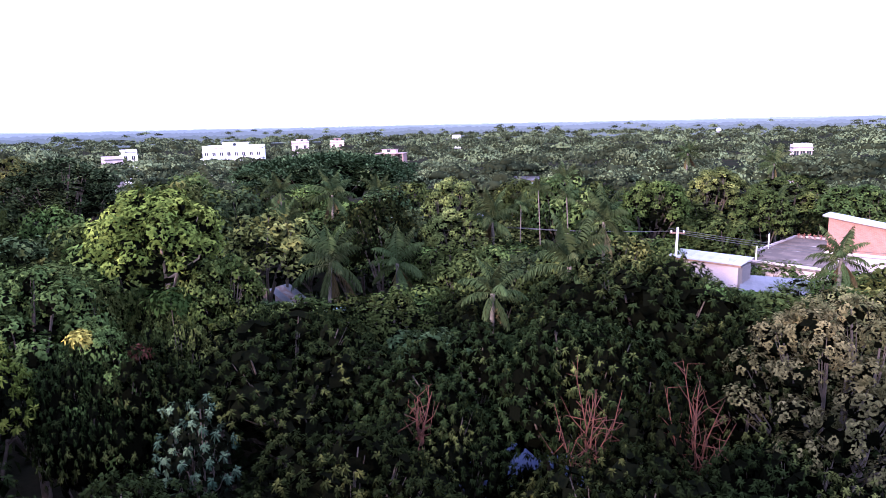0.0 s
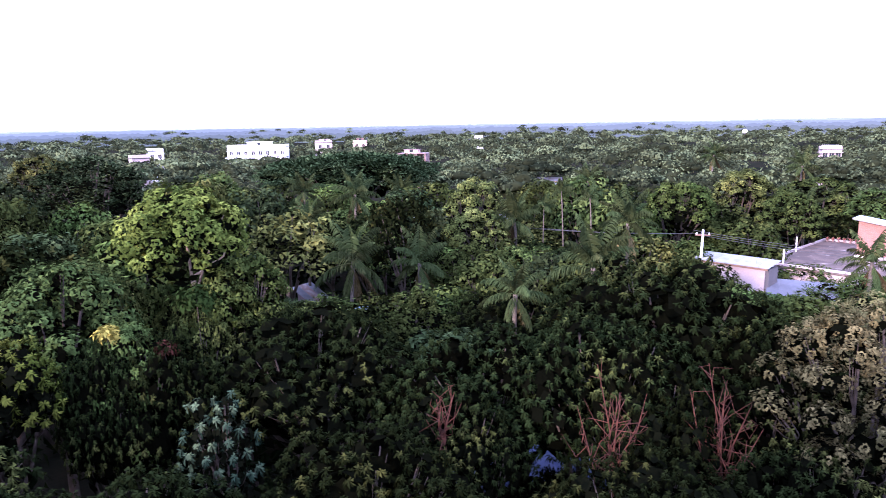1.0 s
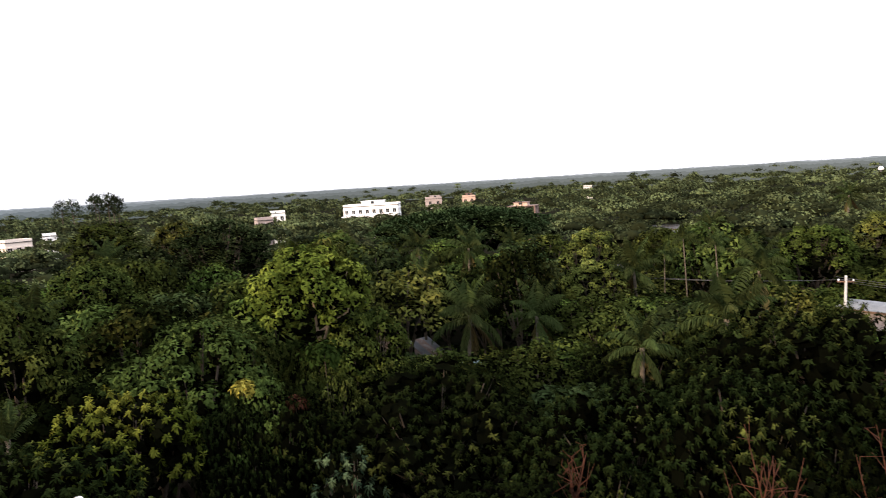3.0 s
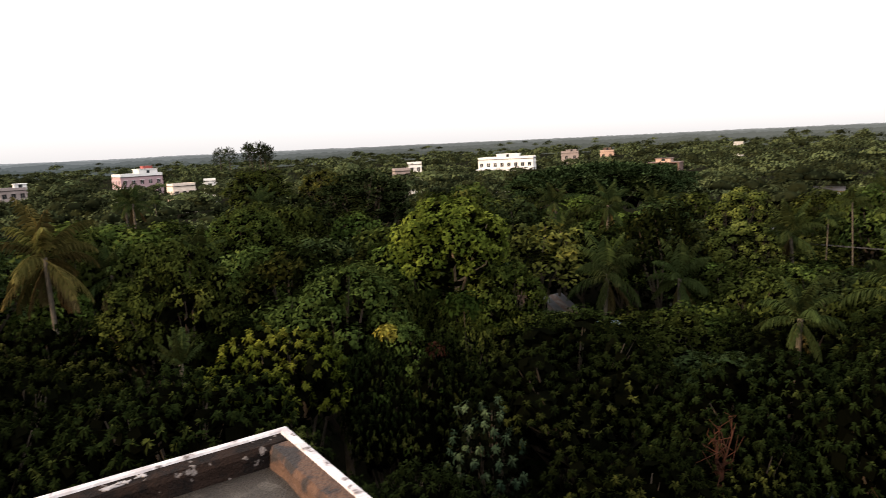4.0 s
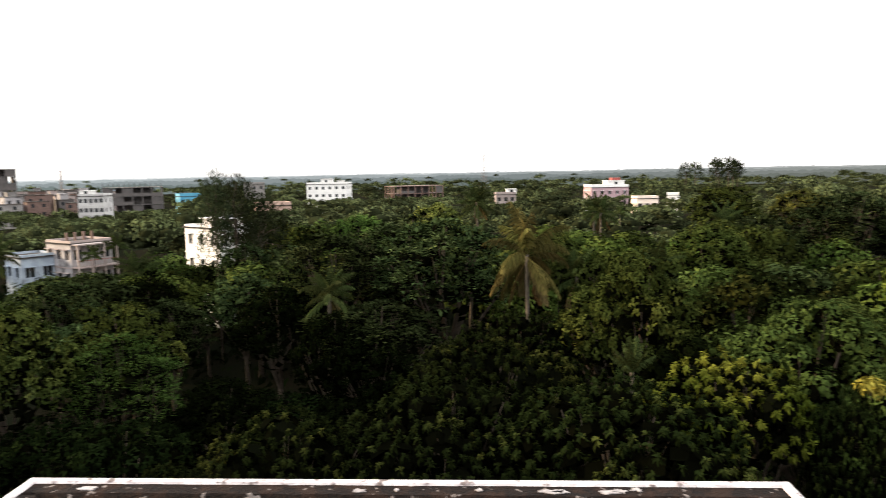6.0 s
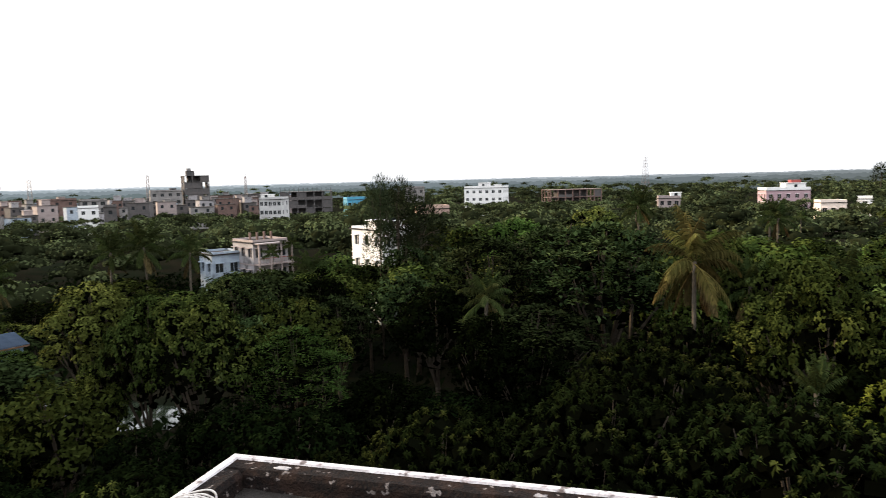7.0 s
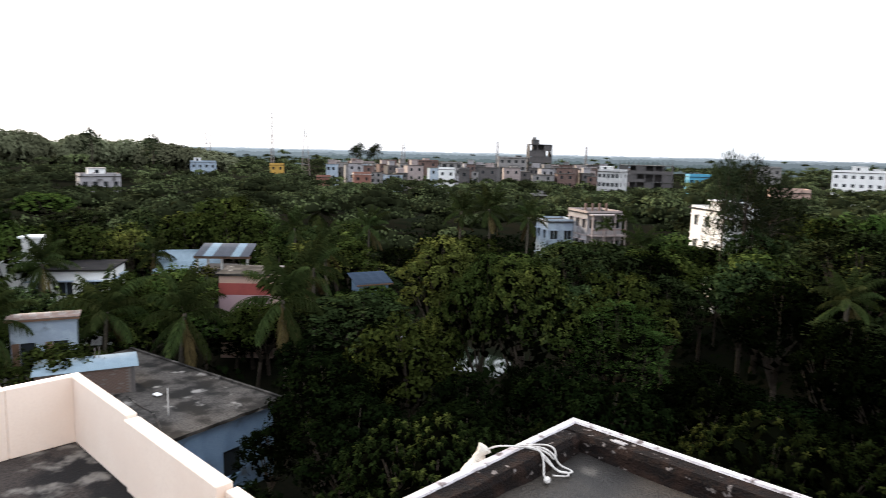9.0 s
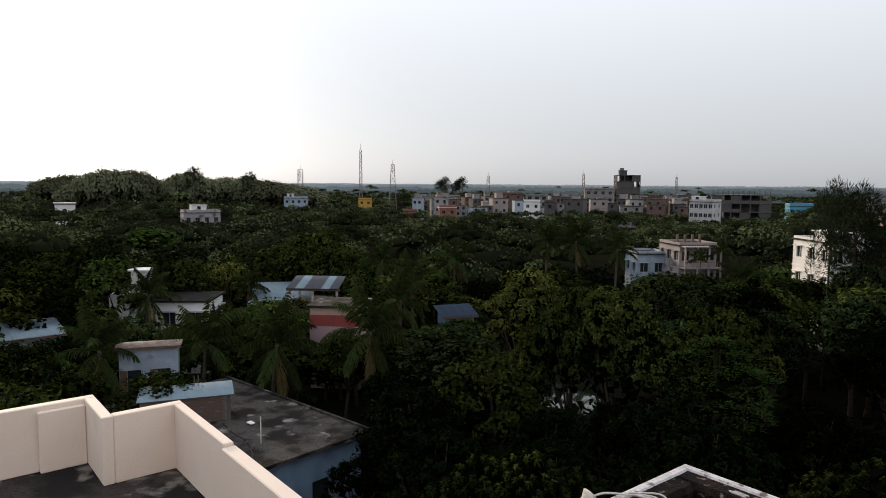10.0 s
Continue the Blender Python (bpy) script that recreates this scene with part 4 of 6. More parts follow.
# white three-winged house
b = flat_house(-67.5, 224, 18.4, 10, 10.8, WHITE, "long white two-storey house with dark windows", -8, 8.4, storeys=3, bays=8, side_bays=3, parapet=0.6)
roof_room(b, -3.0, 4.4, -4.2, 1.0, 1.5, WHITE)
part("porch_roof", box_mesh(-9.6, -4.0, -7.2, -5.0, 7.5, 7.75), WHITE, b)
b = flat_house(-99.6, 218, 4.6, 5, 10.2, WHITE, "small white concrete house among trees", 6, 8.9, bays=2, side_bays=1)
b = flat_house(-86.7, 180, 4.4, 4, 9.6, PALE_PINK, "small pale house half hidden by trees", 12, 9.5, bays=2, side_bays=1)
b = flat_house(-60.3, 294, 6.8, 6, 10.3, PALE_PINK, "pale two-storey house with an unfinished top", 5, 8.8, bays=2)
roof_room(b, -1.5, 2.6, -2, 1, 1.2, PALE_PINK)
b = flat_house(-49.3, 326, 6.2, 6, 9.5, PEACH, "small peach-coloured house among trees", 0, 8.6, bays=2)
roof_room(b, -1.5, 1.8, -2, 1, 1.6, REDBRICK)
b = flat_house(9.6, 420, 5.0, 6, 9.4, GRIMY, "distant white house above the trees", 0, 8.9, bays=3)
b = skeleton_block("unfinished_house", "unfinished red brick house with an open upper floor", -13.8, 190, facing(-13.8, 190, -12), 7.4, 5, 3, 3.15, 3, 2, REDBRICK, REDBRICK, 0.5, 4, see=5.4)
roof_room(b, -2.2, 1.6, -2.0, 1.2, 0.9, PEACH, REDBRICK)
b = flat_house(93.4, 177, 4.4, 5, 9.2, PALE_PINK, "pale house with a cream upper floor", 10, 8.4, bays=3)
roof_room(b, -1.4, 1.8, -2, 2, 0.8, CREAM)
dome = thing("water_tank", "small white round water tank over the trees", "water tank", pose(157.7, 389.3, 0))
bm = bmesh.new()
bmesh.ops.create_uvsphere(bm, u_segments=16, v_segments=10, radius=1.3)
for vtx in bm.verts:
    vtx.co.z = max(vtx.co.z, -0.6) + 10.4
part("tank", bm, WHITE, dome)
part("support", mesh_of("support", *tube_arrays([(0, 0, 0), (0, 0, 9.9)], [0.6, 0.5], 10), DARK_CONCRETE), None, dome)
sight(157.7, 389.3, 2.5, 10.4)

# pink house, its neighbours and the unfinished brick frame
b = flat_house(-183, 175, 13.6, 9, 10.8, PINK, "pink three-storey house with a white roof terrace", 18, 8.4, storeys=3, bays=5, side_bays=3, trim=WHITE, parapet=0.9)
roof_room(b, -0.5, 5.6, -3.5, 2.0, 2.2, WHITE)
part("water_tank", box_mesh(1.4, 4.4, -2.6, 0.4, 13.3, 14.2), RED, b, "red roof water tank")
b = flat_house(-188, 134, 6.6, 6, 9.4, PALE_PINK, "pale pink house with a white roof room", 5, 8.0, bays=3)
roof_room(b, 0.5, 3.6, -2, 1.5, 1.6, WHITE)
flat_house(-151.7, 174, 3.6, 4, 8.6, WHITE, "narrow white house gable among trees", 0, 8.0, bays=1, side_bays=1)
b = flat_house(-151.4, 161, 6.8, 5, 8.0, CREAM, "cream house behind trees", 20, 7.2, bays=3)
skeleton_block("unfinished_building", "unfinished brick and concrete building with open floors", -248.6, 131.5, facing(-248.6, 131.5, 20), 21, 11, 4, 3.0, 7, 3, REDBRICK, DARK_CONCRETE, 0.45, 9, see=8.2)
b = flat_house(-283, 108, 17.4, 11, 13.0, WHITE, "white four-storey apartment house with small dark windows", -14, 7.4, storeys=4, bays=6, side_bays=4, win=(1.3, 1.2), shade=False)
roof_room(b, -3.0, 1.6, -3, 1, 2.1, WHITE)
roof_room(b, 4.0, 6.5, -2, 1, 1.2, WHITE, window=False)
flat_house(-316, 84, 9, 9, 13.4, CONCRETE, "pale grey distant apartment house", 0, 8.0, storeys=4, bays=3)
flat_house(-257.5, 44.7, 7.4, 6, 10.4, CYAN, "bright blue painted house with a terrace", 14, 9.4, bays=4, parapet=0.9)
flat_house(-154.8, 45, 7.2, 6, 10.4, PEACH, "peach flat-roofed house behind trees", 10, 10.2, bays=3)
b = flat_house(-83, 17.6, 4.8, 7, 11.3, WHITE, "white three-storey house with dark square windows", 32, 7.2, storeys=4, bays=3, side_bays=3, win=(1.0, 1.2), shade=True, parapet=0.25)
roof_room(b, -0.6, 2.2, -1.0, 2.6, 0.8, WHITE)

# the pale house with a balcony front
b = flat_house(-102, 3.6, 5.4, 6.0, 9.0, SHABBY, "stained pale house with a railed balcony and roof columns", 28, 4.6, storeys=3, bays=3, side_bays=3, parapet=0.3, trim=PALE_PINK)
for k in range(4):
    part("balcony_post", box_mesh(-2.65 + k * 1.7, -2.45 + k * 1.7, -4.5, -4.3, 3.1, 8.9), PALE_PINK, b)
for z in (3.0, 6.0, 8.88):
    part("balcony_slab", box_mesh(-2.7, 2.7, -4.6, -3.07, z, z + 0.16), PALE_PINK, b)
for z in (3.9, 6.9):
    part("balcony_rail", box_mesh(-2.6, 2.6, -4.5, -4.44, z, z + 0.07), RED, b)
for z in (3.16, 6.16):
    for k in range(12):
        part("baluster", unit_box("baluster", PALE_PINK, -0.03, 0.03, -0.03, 0.03, 0, 0.74), None, b, "", Matrix.Translation((-2.4 + k * 0.44, -4.47, z)))
for k in range(4):
    part("roof_column", box_mesh(-2.1 + k * 1.1, -1.85 + k * 1.1, -1, -0.75, 9.14, 10.4), REDBRICK, b)
flat_house(-103.6, -2.0, 4.2, 5, 7.4, PALE_BLUE, "lower pale blue wing with a flat roof", 20, 4.8, bays=2, parapet=0.3)

# town on the skyline
t1 = skeleton_block("unfinished_tower", "tall grey unfinished concrete tower block", -381, -17.8, facing(-381, -17.8, 8), 12, 12, 7, 3.2, 3, 3, DARK_CONCRETE, DARK_CONCRETE, 0.85, 6, see=5.5)
roof_room(t1, -4.6, -0.6, -4, 0, 2.4, DARK_CONCRETE)
part("water_tank", box_mesh(-4.2, -2.2, -3.5, -1.5, 24.95, 26.2), CONCRETE, t1)
b = flat_house(-375, -32, 15, 10, 14.6, CONCRETE, "grey unpainted apartment block", 4, 5.0, storeys=4, bays=4, side_bays=3, win=(1.6, 1.5))
roof_room(b, 2, 5, -2, 2, 1.3, DARK_CONCRETE)
b = flat_house(-334, -72.7, 15, 9, 12.2, REDBRICK, "dark red brick apartment block", 0, 6.0, storeys=4, bays=3)
b = flat_house(-333, -58.5, 10.5, 9, 11.6, CONCRETE, "grey apartment block with open balconies", 6, 6.0, storeys=4, bays=3, win=(1.8, 1.6))
flat_house(-258, -40, 4.0, 5, 10.6, DARK_CONCRETE, "narrow dark grey building", 0, 6.2, bays=1, side_bays=1)
flat_house(-270, -49, 6.5, 6, 10.2, WHITE, "white house with a tin roof edge", 0, 7.0, bays=2)
b = flat_house(-242, 14, 7.6, 8, 11.8, GRIMY, "white three-storey block with rows of windows", -20, 6.5, storeys=4, bays=5, shade=False)
roof_room(b, -3.5, 0.2, -3, 0, 1.5, WHITE)
skeleton_block("unfinished_building", "dark grey unfinished block with column rods on top", -299.8, 31.2, facing(-299.8, 31.2, -4), 21, 12, 4, 3.4, 6, 3, DARK_CONCRETE, DARK_CONCRETE, 0.8, 12, 12, see=5.0)
flat_house(-302, -136, 6.4, 6, 9.2, YELLOW, "small yellow painted concrete house", 0, 6.4, bays=2)
flat_house(-245, -91.5, 5.3, 5, 6.6, ORANGE, "low orange-red concrete house", 0, 4.6, bays=2)
flat_house(-268.6, -84, 7.0, 5, 7.4, ORANGE, "low red house with a pale roof", 8, 5.0, bays=2, deck=WHITE)
b = flat_house(-287, -165, 11, 7, 9.8, PALE_BLUE, "pale house with a roof room", 0, 7.0, bays=4)
roof_room(b, -4, -1, -2, 1, 1.8, WHITE)
b = flat_house(-176, -134, 10.5, 8, 7.9, SHABBY, "weathered pale house with roof pillars", 8, 5.9, bays=4, side_bays=2)
roof_room(b, -2.8, 1.6, -2, 2, 2.2, WHITE, CONCRETE)
for k in range(4):
    part("roof_column", box_mesh(-4.9 + k * 3.1, -4.6 + k * 3.1, -3.6, -3.3, 8.04, 9.2), REDBRICK, b)
TOWN = random.Random(17)
TOWN_WALLS = (SHABBY, CONCRETE, PALE_PINK, REDBRICK, DARK_CONCRETE, PALE_BLUE, DARK_CONCRETE)
for k in range(170):
    w = TOWN.uniform(83, 110)
    d = TOWN.uniform(285, 470)
    x, y = -1 - d * math.sin(radians(w)), d * math.cos(radians(w))
    if any(math.hypot(x - q[0], y - q[1]) < q[2] + 4.5 for q in PLANTED):
        continue
    i = TOWN.randrange(len(TOWN_WALLS))
    tone = ("stained pale", "grey concrete", "pale pink", "red brick", "dark grey", "pale blue", "dark grey")[i]
    h = TOWN.uniform(7.0, 11.6)
    b = flat_house(x, y, TOWN.uniform(4, 9), TOWN.uniform(5, 8), h, TOWN_WALLS[i], "distant " + tone + " town building", TOWN.uniform(-20, 20), 7.4, "town_building", bays=2, side_bays=0, shade=False, framed=False, storeys=3, parapet=0)
    if TOWN.random() < 0.5:
        roof_room(b, -1.5, 1.5, -1.5, 1.5, TOWN.uniform(1.2, 2.2), TOWN_WALLS[TOWN.randrange(3)], window=False)


def mast(x, y, height, foot, head, label, dishes=0):
    """A steel lattice mast."""
    ob = thing("mast", label, "mast", pose(x, y, 0, 0, 0, 20))
    n = max(int(height / 3.0), 6)
    legs, braces = [], []
    for sx, sy in ((1, 1), (1, -1), (-1, -1), (-1, 1)):
        legs.append(tube_arrays([(sx * foot, sy * foot, 0), (sx * head, sy * head, height)], [0.16, 0.12], 4))
    for i in range(n):
        r0, r1 = foot + (head - foot) * i / n, foot + (head - foot) * (i + 1) / n
        z0, z1 = height * i / n, height * (i + 1) / n
        ring = ((1, 1), (1, -1), (-1, -1), (-1, 1))
        for (ax, ay), (bx, by) in zip(ring, ring[1:] + ring[:1]):
            braces.append(tube_arrays([(ax * r0, ay * r0, z0), (bx * r1, by * r1, z1)], [0.08, 0.08], 3))
            braces.append(tube_arrays([(ax * r1, ay * r1, z1), (bx * r1, by * r1, z1)], [0.08, 0.08], 3))
    for v, f in legs:
        part("leg", mesh_of("leg", v, f, STEEL), None, ob)
    part("bracing", mesh_of("bracing", *joined(braces), STEEL), None, ob)
    part("rod", mesh_of("rod", *tube_arrays([(0, 0, height), (0, 0, height + 3)], [0.12, 0.05], 5), STEEL), None, ob)
    for k in range(dishes):
        part("antenna", box_mesh(head + 0.3 * (-1) ** k, head + 0.9 + 0.3 * (-1) ** k, -0.3, 0.3, height - 2.4 - 2.2 * k, height - 0.6 - 2.2 * k), WHITE, ob)


mast(-582, 390, 34, 3.0, 1.2, "far red and white lattice mast")
mast(-367, -208, 25, 1.7, 1.3, "lattice mast with antennas on the skyline", 3)
mast(-301.5, -138, 33, 0.7, 0.45, "slender lattice mast on the skyline")
mast(-335, -135, 27, 2.2, 0.8, "lattice mast with dish antennas", 2)
mast(-487, -121, 23, 1.4, 0.9, "far lattice mast on the skyline", 2)
mast(-560, -60, 26, 1.2, 0.7, "far lattice mast on the skyline")
mast(-600, 12, 24, 1.0, 0.6, "far lattice mast on the skyline")

# ---- houses near the building, towards the sunset ----
low = thing("low_house", "old single-storey house with a weathered flat roof and blue walls", "house", pose(-33.1, -14.8, 0, 0, 0, -114.2))
body = bmesh.new()
holes = [(2.65, 3.75, 1.0, 2.4), (5.05, 6.15, 1.0, 2.4)]
sheet(body, (0, 8.2, 0), (0, -1, 0), (-1, 0, 0), 8.2, 4.05, holes, 0.2)
sheet(body, (0, 0, 0), (1, 0, 0), (0, -1, 0), 13.4, 4.05, [], 0.2)
sheet(body, (13.4, 0, 0), (0, 1, 0), (1, 0, 0), 8.2, 4.05, [], 0.2)
sheet(body, (13.4, 8.2, 0), (-1, 0, 0), (0, 1, 0), 13.4, 4.05, [(8.6, 9.8, 1.0, 2.4), (11.2, 12.1, 0.02, 2.2)], 0.2)
part("wall", body, BLUE_WALL, low, "blue limewashed wall")
bm = bmesh.new()
bmesh.ops.create_grid(bm, x_segments=40, y_segments=20, size=0.5)
for vtx in bm.verts:
    c = Vector(((vtx.co.x + 0.5) * 14.2 - 0.4, (vtx.co.y + 0.5) * 9.0 - 0.4, 4.22))
    edge = min(c.x + 0.4, 13.8 - c.x, c.y + 0.4, 8.6 - c.y)
    c.z += 0.05 * noise.noise(c * 0.9) + (0.05 * noise.noise(c * 3.1) if edge < 0.3 else 0.0)
    vtx.co = c
solid = bmesh.ops.extrude_face_region(bm, geom=bm.faces[:])
bmesh.ops.translate(bm, verts=[g for g in solid["geom"] if isinstance(g, bmesh.types.BMVert)], vec=(0, 0, -0.17))
bmesh.ops.recalc_face_normals(bm, faces=bm.faces[:])
part("roof", bm, OLD_ROOF, low, "weathered cracked concrete roof with black stains")
part("roof_ridge", mesh_of("roof_ridge", *tube_arrays([(0.1, 6.3, 4.2), (1.6, 5.5, 4.22), (3, 4.9, 4.21), (4.6, 4.75, 4.22), (6.2, 4.4, 4.2)], [0.05, 0.04, 0.05, 0.035, 0.05], 5), STAINED), None, low)
part("roof_kerb", box_mesh(-0.4, 13.8, -0.4, -0.25, 4.2, 4.33), OLD_ROOF, low)
part("pipe", mesh_of("pipe", *tube_arrays([(2.2, 4.6, 4.2), (2.2, 4.6, 5.6)], [0.03, 0.03], 6), POLE), None, low)
part("drain_pipe", mesh_of("drain_pipe", *tube_arrays([(-0.08, 6.5, 0), (-0.08, 6.5, 4.1)], [0.06, 0.06], 8), POLE), None, low)
for hx, hz in ((5.0, 1.7), (2.6, 1.7)):
    part("window", box_mesh(0.14, 0.18, hx - 0.55, hx + 0.55, 1.0, 2.4), GLASS, low)
PLANTED.append((-36, -21, 7.5, 4.3))
sight(-35.5, -20, 7.0, 2.6)
hut = thing("roof_room", "brick room with a tin roof standing on the old flat roof", "room", pose(-30.9, -23.95, 0, 0, 0, 127.7))
part("wall", box_mesh(-2.3, 2.2, 0, 2.2, 4.2, 5.62), MORTAR, hut)
part("door", box_mesh(2.202, 2.24, 0.5, 1.4, 4.26, 5.5), WOOD, hut, "dark wooden door")
part("corner_post", box_mesh(2.05, 2.25, -0.05, 0.15, 4.2, 5.64), DARK_CONCRETE, hut)
brick = bpy.data.meshes.new("brick")
bb = box_mesh(-0.118, 0.118, -0.012, 0.012, -0.034, 0.034)
bb.to_mesh(brick)
bb.free()
brick.materials.append(BRICK)
for row in range(17):
    for k in range(18):
        xx = -2.18 + k * 0.25 + (0.125 if row % 2 else 0)
        if xx < 1.92 and (row * 7 + k * 5) % 13:
            part("brick", brick, None, hut, "", Matrix.Translation((xx, -0.005, 4.30 + row * 0.078)))
tin_roof(hut, -2.42, 2.42, -0.14, 2.36, 5.67, 5.74, BLUE_TIN)
part("rods", mesh_of("rods", *joined([tube_arrays([(0.4, 1.9, 5.6), (0.4, 1.9, 6.3)], [0.02, 0.02], 4), tube_arrays([(0.6, 1.9, 5.6), (0.62, 1.9, 6.35)], [0.02, 0.02], 4)]), DARK_CONCRETE), None, hut)
# raised white block in place of a bright wet reflection on the roof
basin = part("basin", box_mesh(4.7, 5.15, 3.3, 3.6, 4.26, 4.36, bevel=0.04), WHITE, None, "", pose(-33.1, -14.8, 0, 0, 0, -114.2))
tagged(basin, "white block standing in for a wet reflection on the old flat roof", "basin")

b = shed("shed", "pale blue two-storey wall with a rusty tin roof", -36.5, -31.2, facing(-34.6, -29) - 6, 3.5, 1.1, 6.7, 6.74, PALE_BLUE, RUST_TIN, over=0.2, windows=2, door=False, see=5.3)
b = flat_house(-53.0, -42.4, 6.8, 5.0, 6.5, WHITE, "white house with a dark roof and a water tank tower", -18, 5.0, bays=3, side_bays=2, parapet=0, trim=PALE_BLUE, deck=DARK_DECK, storeys=2)
roof_room(b, -3.3, -1.9, -2.2, -0.8, 2.6, WHITE, WHITE, False)
sight(-50.7, -44.6, 2.4, 6.2)
part("terrace_wall", box_mesh(-5.2, -3.5, -2.4, 1.0, 0, 7.2), WHITE, b, "white side wing wall")
shed("shed", "long low shed with a pale blue tin roof", -63, -37.5, facing(-63, -37.5, -6), 5.5, 5, 5.0, 6.3, REDBRICK, BLUE_TIN, windows=1, see=5.2)
b = flat_house(-53.4, -26.0, 4.2, 4, 6.9, PEACH, "peach house front with a broad red band", -14, 4.6, bays=1, side_bays=1, storeys=2, parapet=0, bare=(("front", 1, 0), ("front", 0, 0)))
part("red_band", box_mesh(-2.12, 2.12, -2.06, -2.003, 5.3, 6.25), RED, b, "red painted band")
part("pink_band", box_mesh(-2.11, 2.11, -2.05, -2.003, 2.6, 5.297), PINK, b, "pink painted lower wall")
b = thing("open_roof", "raised open tin roof on posts over a house", "roof", pose(-59.4, -32.0, 0, 0, 0, facing(-59.4, -32, -14)))
for px, py in ((-1.7, -1.8), (0.5, -1.8), (2.8, -1.8), (-1.7, 1.8), (2.8, 1.8)):
    part("post", box_mesh(px - 0.1, px + 0.1, py - 0.1, py + 0.1, 0, 7.3), POLE, b)
tin_roof(b, -1.9, 3.0, -2.2, 1.6, 7.3, 8.0, DULL_TIN, alt=BLUE_TIN)
part("beam", box_mesh(-2.0, 3.1, -2.0, -1.8, 7.05, 7.28), WOOD, b)
part("room", box_mesh(-1.6, 2.6, -1.4, 1.7, 0, 6.0), DARK_CONCRETE, b)
sight(-59.4, -32, 3.5, 6.4)
PLANTED.append((-59.4, -32, 4, 8))
shed("shed", "shed with a slate-blue tin roof beside the pond", -61.8, -18.2, facing(-60.7, -18.4, 20), 2.9, 2.0, 5.0, 5.5, BLUE_WALL, SLATE_TIN, windows=1, door=False, see=4.0)
shed("shed", "low house with blue tin roof sheets", -38.3, -43.4, facing(-38.1, -42.6, 10), 3.4, 3, 6.2, 6.7, PALE_BLUE, BLUE_TIN, windows=2, see=5.8)
shed("shed", "small pale shed roof far among palms", -209, -222, facing(-209, -222), 7, 5, 8.2, 8.7, WHITE, TIN, windows=1, see=7.8)

# ---- houses on the other side ----
b = shed("shed", "pale pink shed with a white tin roof by a power pole", 21.1, 52.6, facing(20.9, 52) - 23, 5.3, 1.7, 6.25, 6.45, PALE_PINK, TIN, windows=0, door=True, see=5.4)
# solid dark block in place of the shaded opening under the roof
part("boarded_end", box_mesh(2.66, 2.95, -0.8, 0.8, 0, 6.1), DARK_CONCRETE, b, "dark block standing in for the shaded open end")
part("ventilator", box_mesh(1.6, 1.75, -0.6, -0.45, 6.4, 6.75), WHITE, b)
yard = thing("yard_roof", "weathered blue-grey low tin roof beside the shed", "roof", pose(25.2, 49.0, 0, 0, 0, facing(25, 49)))
part("wall", box_mesh(-2.4, 2.4, -1.4, 1.6, 0, 4.55), DARK_CONCRETE, yard)
tin_roof(yard, -2.8, 2.8, -2.2, 2.0, 4.6, 5.0, DULL_TIN)
sight(25, 49, 2.6, 4.6)
PLANTED.append((25, 49, 2.6, 5))
b = flat_house(32.4, 59.0, 7.0, 15.0, 5.2, PALE_PINK, "pale pink flat-roofed house with a dusty terrace", -16, 4.4, bays=3, side_bays=4, storeys=1, parapet=0.18, trim=PALE_PINK, deck=DUSTY_DECK)
part("white_post", box_mesh(-1.9, -1.82, -6.9, -6.82, 5.34, 6.6), WHITE, b)
part("white_post", box_mesh(-3.2, -3.12, -0.6, -0.52, 5.34, 6.7), WHITE, b)
for k in range(8):
    pot = thing("potted_plant", "small red-leaved potted plant on the terrace", "plant", b.matrix_basis @ Matrix.Translation((-3.0 + k * 0.5, 6.9, 5.34)), "potted plants")
    part("pot", mesh_of("pot", *tube_arrays([(0, 0, 0), (0, 0, 0.18)], [0.09, 0.12], 8), REDBRICK), None, pot)
    leaf_rng = np.random.default_rng(300 + k)
    at_leaf = leaf_rng.normal(0, 0.07, (26, 3)) + np.array([0, 0, 0.3])
    part("leaves", mesh_of("leaves", *kites(at_leaf, leaf_rng.normal(size=(26, 3)) + np.array([0, 0, 0.4]), np.tile([0, 0, 1.0], (26, 1)), np.full(26, 0.2), np.full(26, 0.09)), PLANT), None, pot)
bh = thing("brick_house", "bare red brick upper storey with a sloping tin roof", "house", pose(37.4, 55.6, 0, 0, 0, facing(35.5, 56) - 8))
part("wall", box_mesh(-4.2, 5.5, -2.5, -0.4, 0, 5.9), PALE_PINK, bh, "cream plastered lower wall")
body = bmesh.new()
for q in (((-4.2, -2.5, 5.9), (5.5, -2.5, 5.9), (5.5, -2.5, 7.35), (-4.2, -2.5, 8.85)), ((-4.2, -0.4, 5.9), (-4.2, -2.5, 5.9), (-4.2, -2.5, 8.85), (-4.2, -0.4, 8.85)),
          ((5.5, -2.5, 5.9), (5.5, -0.4, 5.9), (5.5, -0.4, 7.35), (5.5, -2.5, 7.35)), ((5.5, -0.4, 5.9), (-4.2, -0.4, 5.9), (-4.2, -0.4, 8.85), (5.5, -0.4, 7.35))):
    body.faces.new([body.verts.new(c) for c in q])
part("brick_wall", body, BRICKWORK, bh, "bare red brick wall")
tm = thing("tin_roof", "pale tin roof sheets over the brick storey", "roof", bh.matrix_basis @ pose(0.65, -1.45, 8.13, 0, 8.8, 0))
tin_roof(tm, -5.3, 5.3, -1.5, 1.3, 0.06, 0.0, TIN)
part("fascia", box_mesh(-5.3, 5.3, -1.56, -1.52, -0.05, 0.05), CONCRETE, tm)
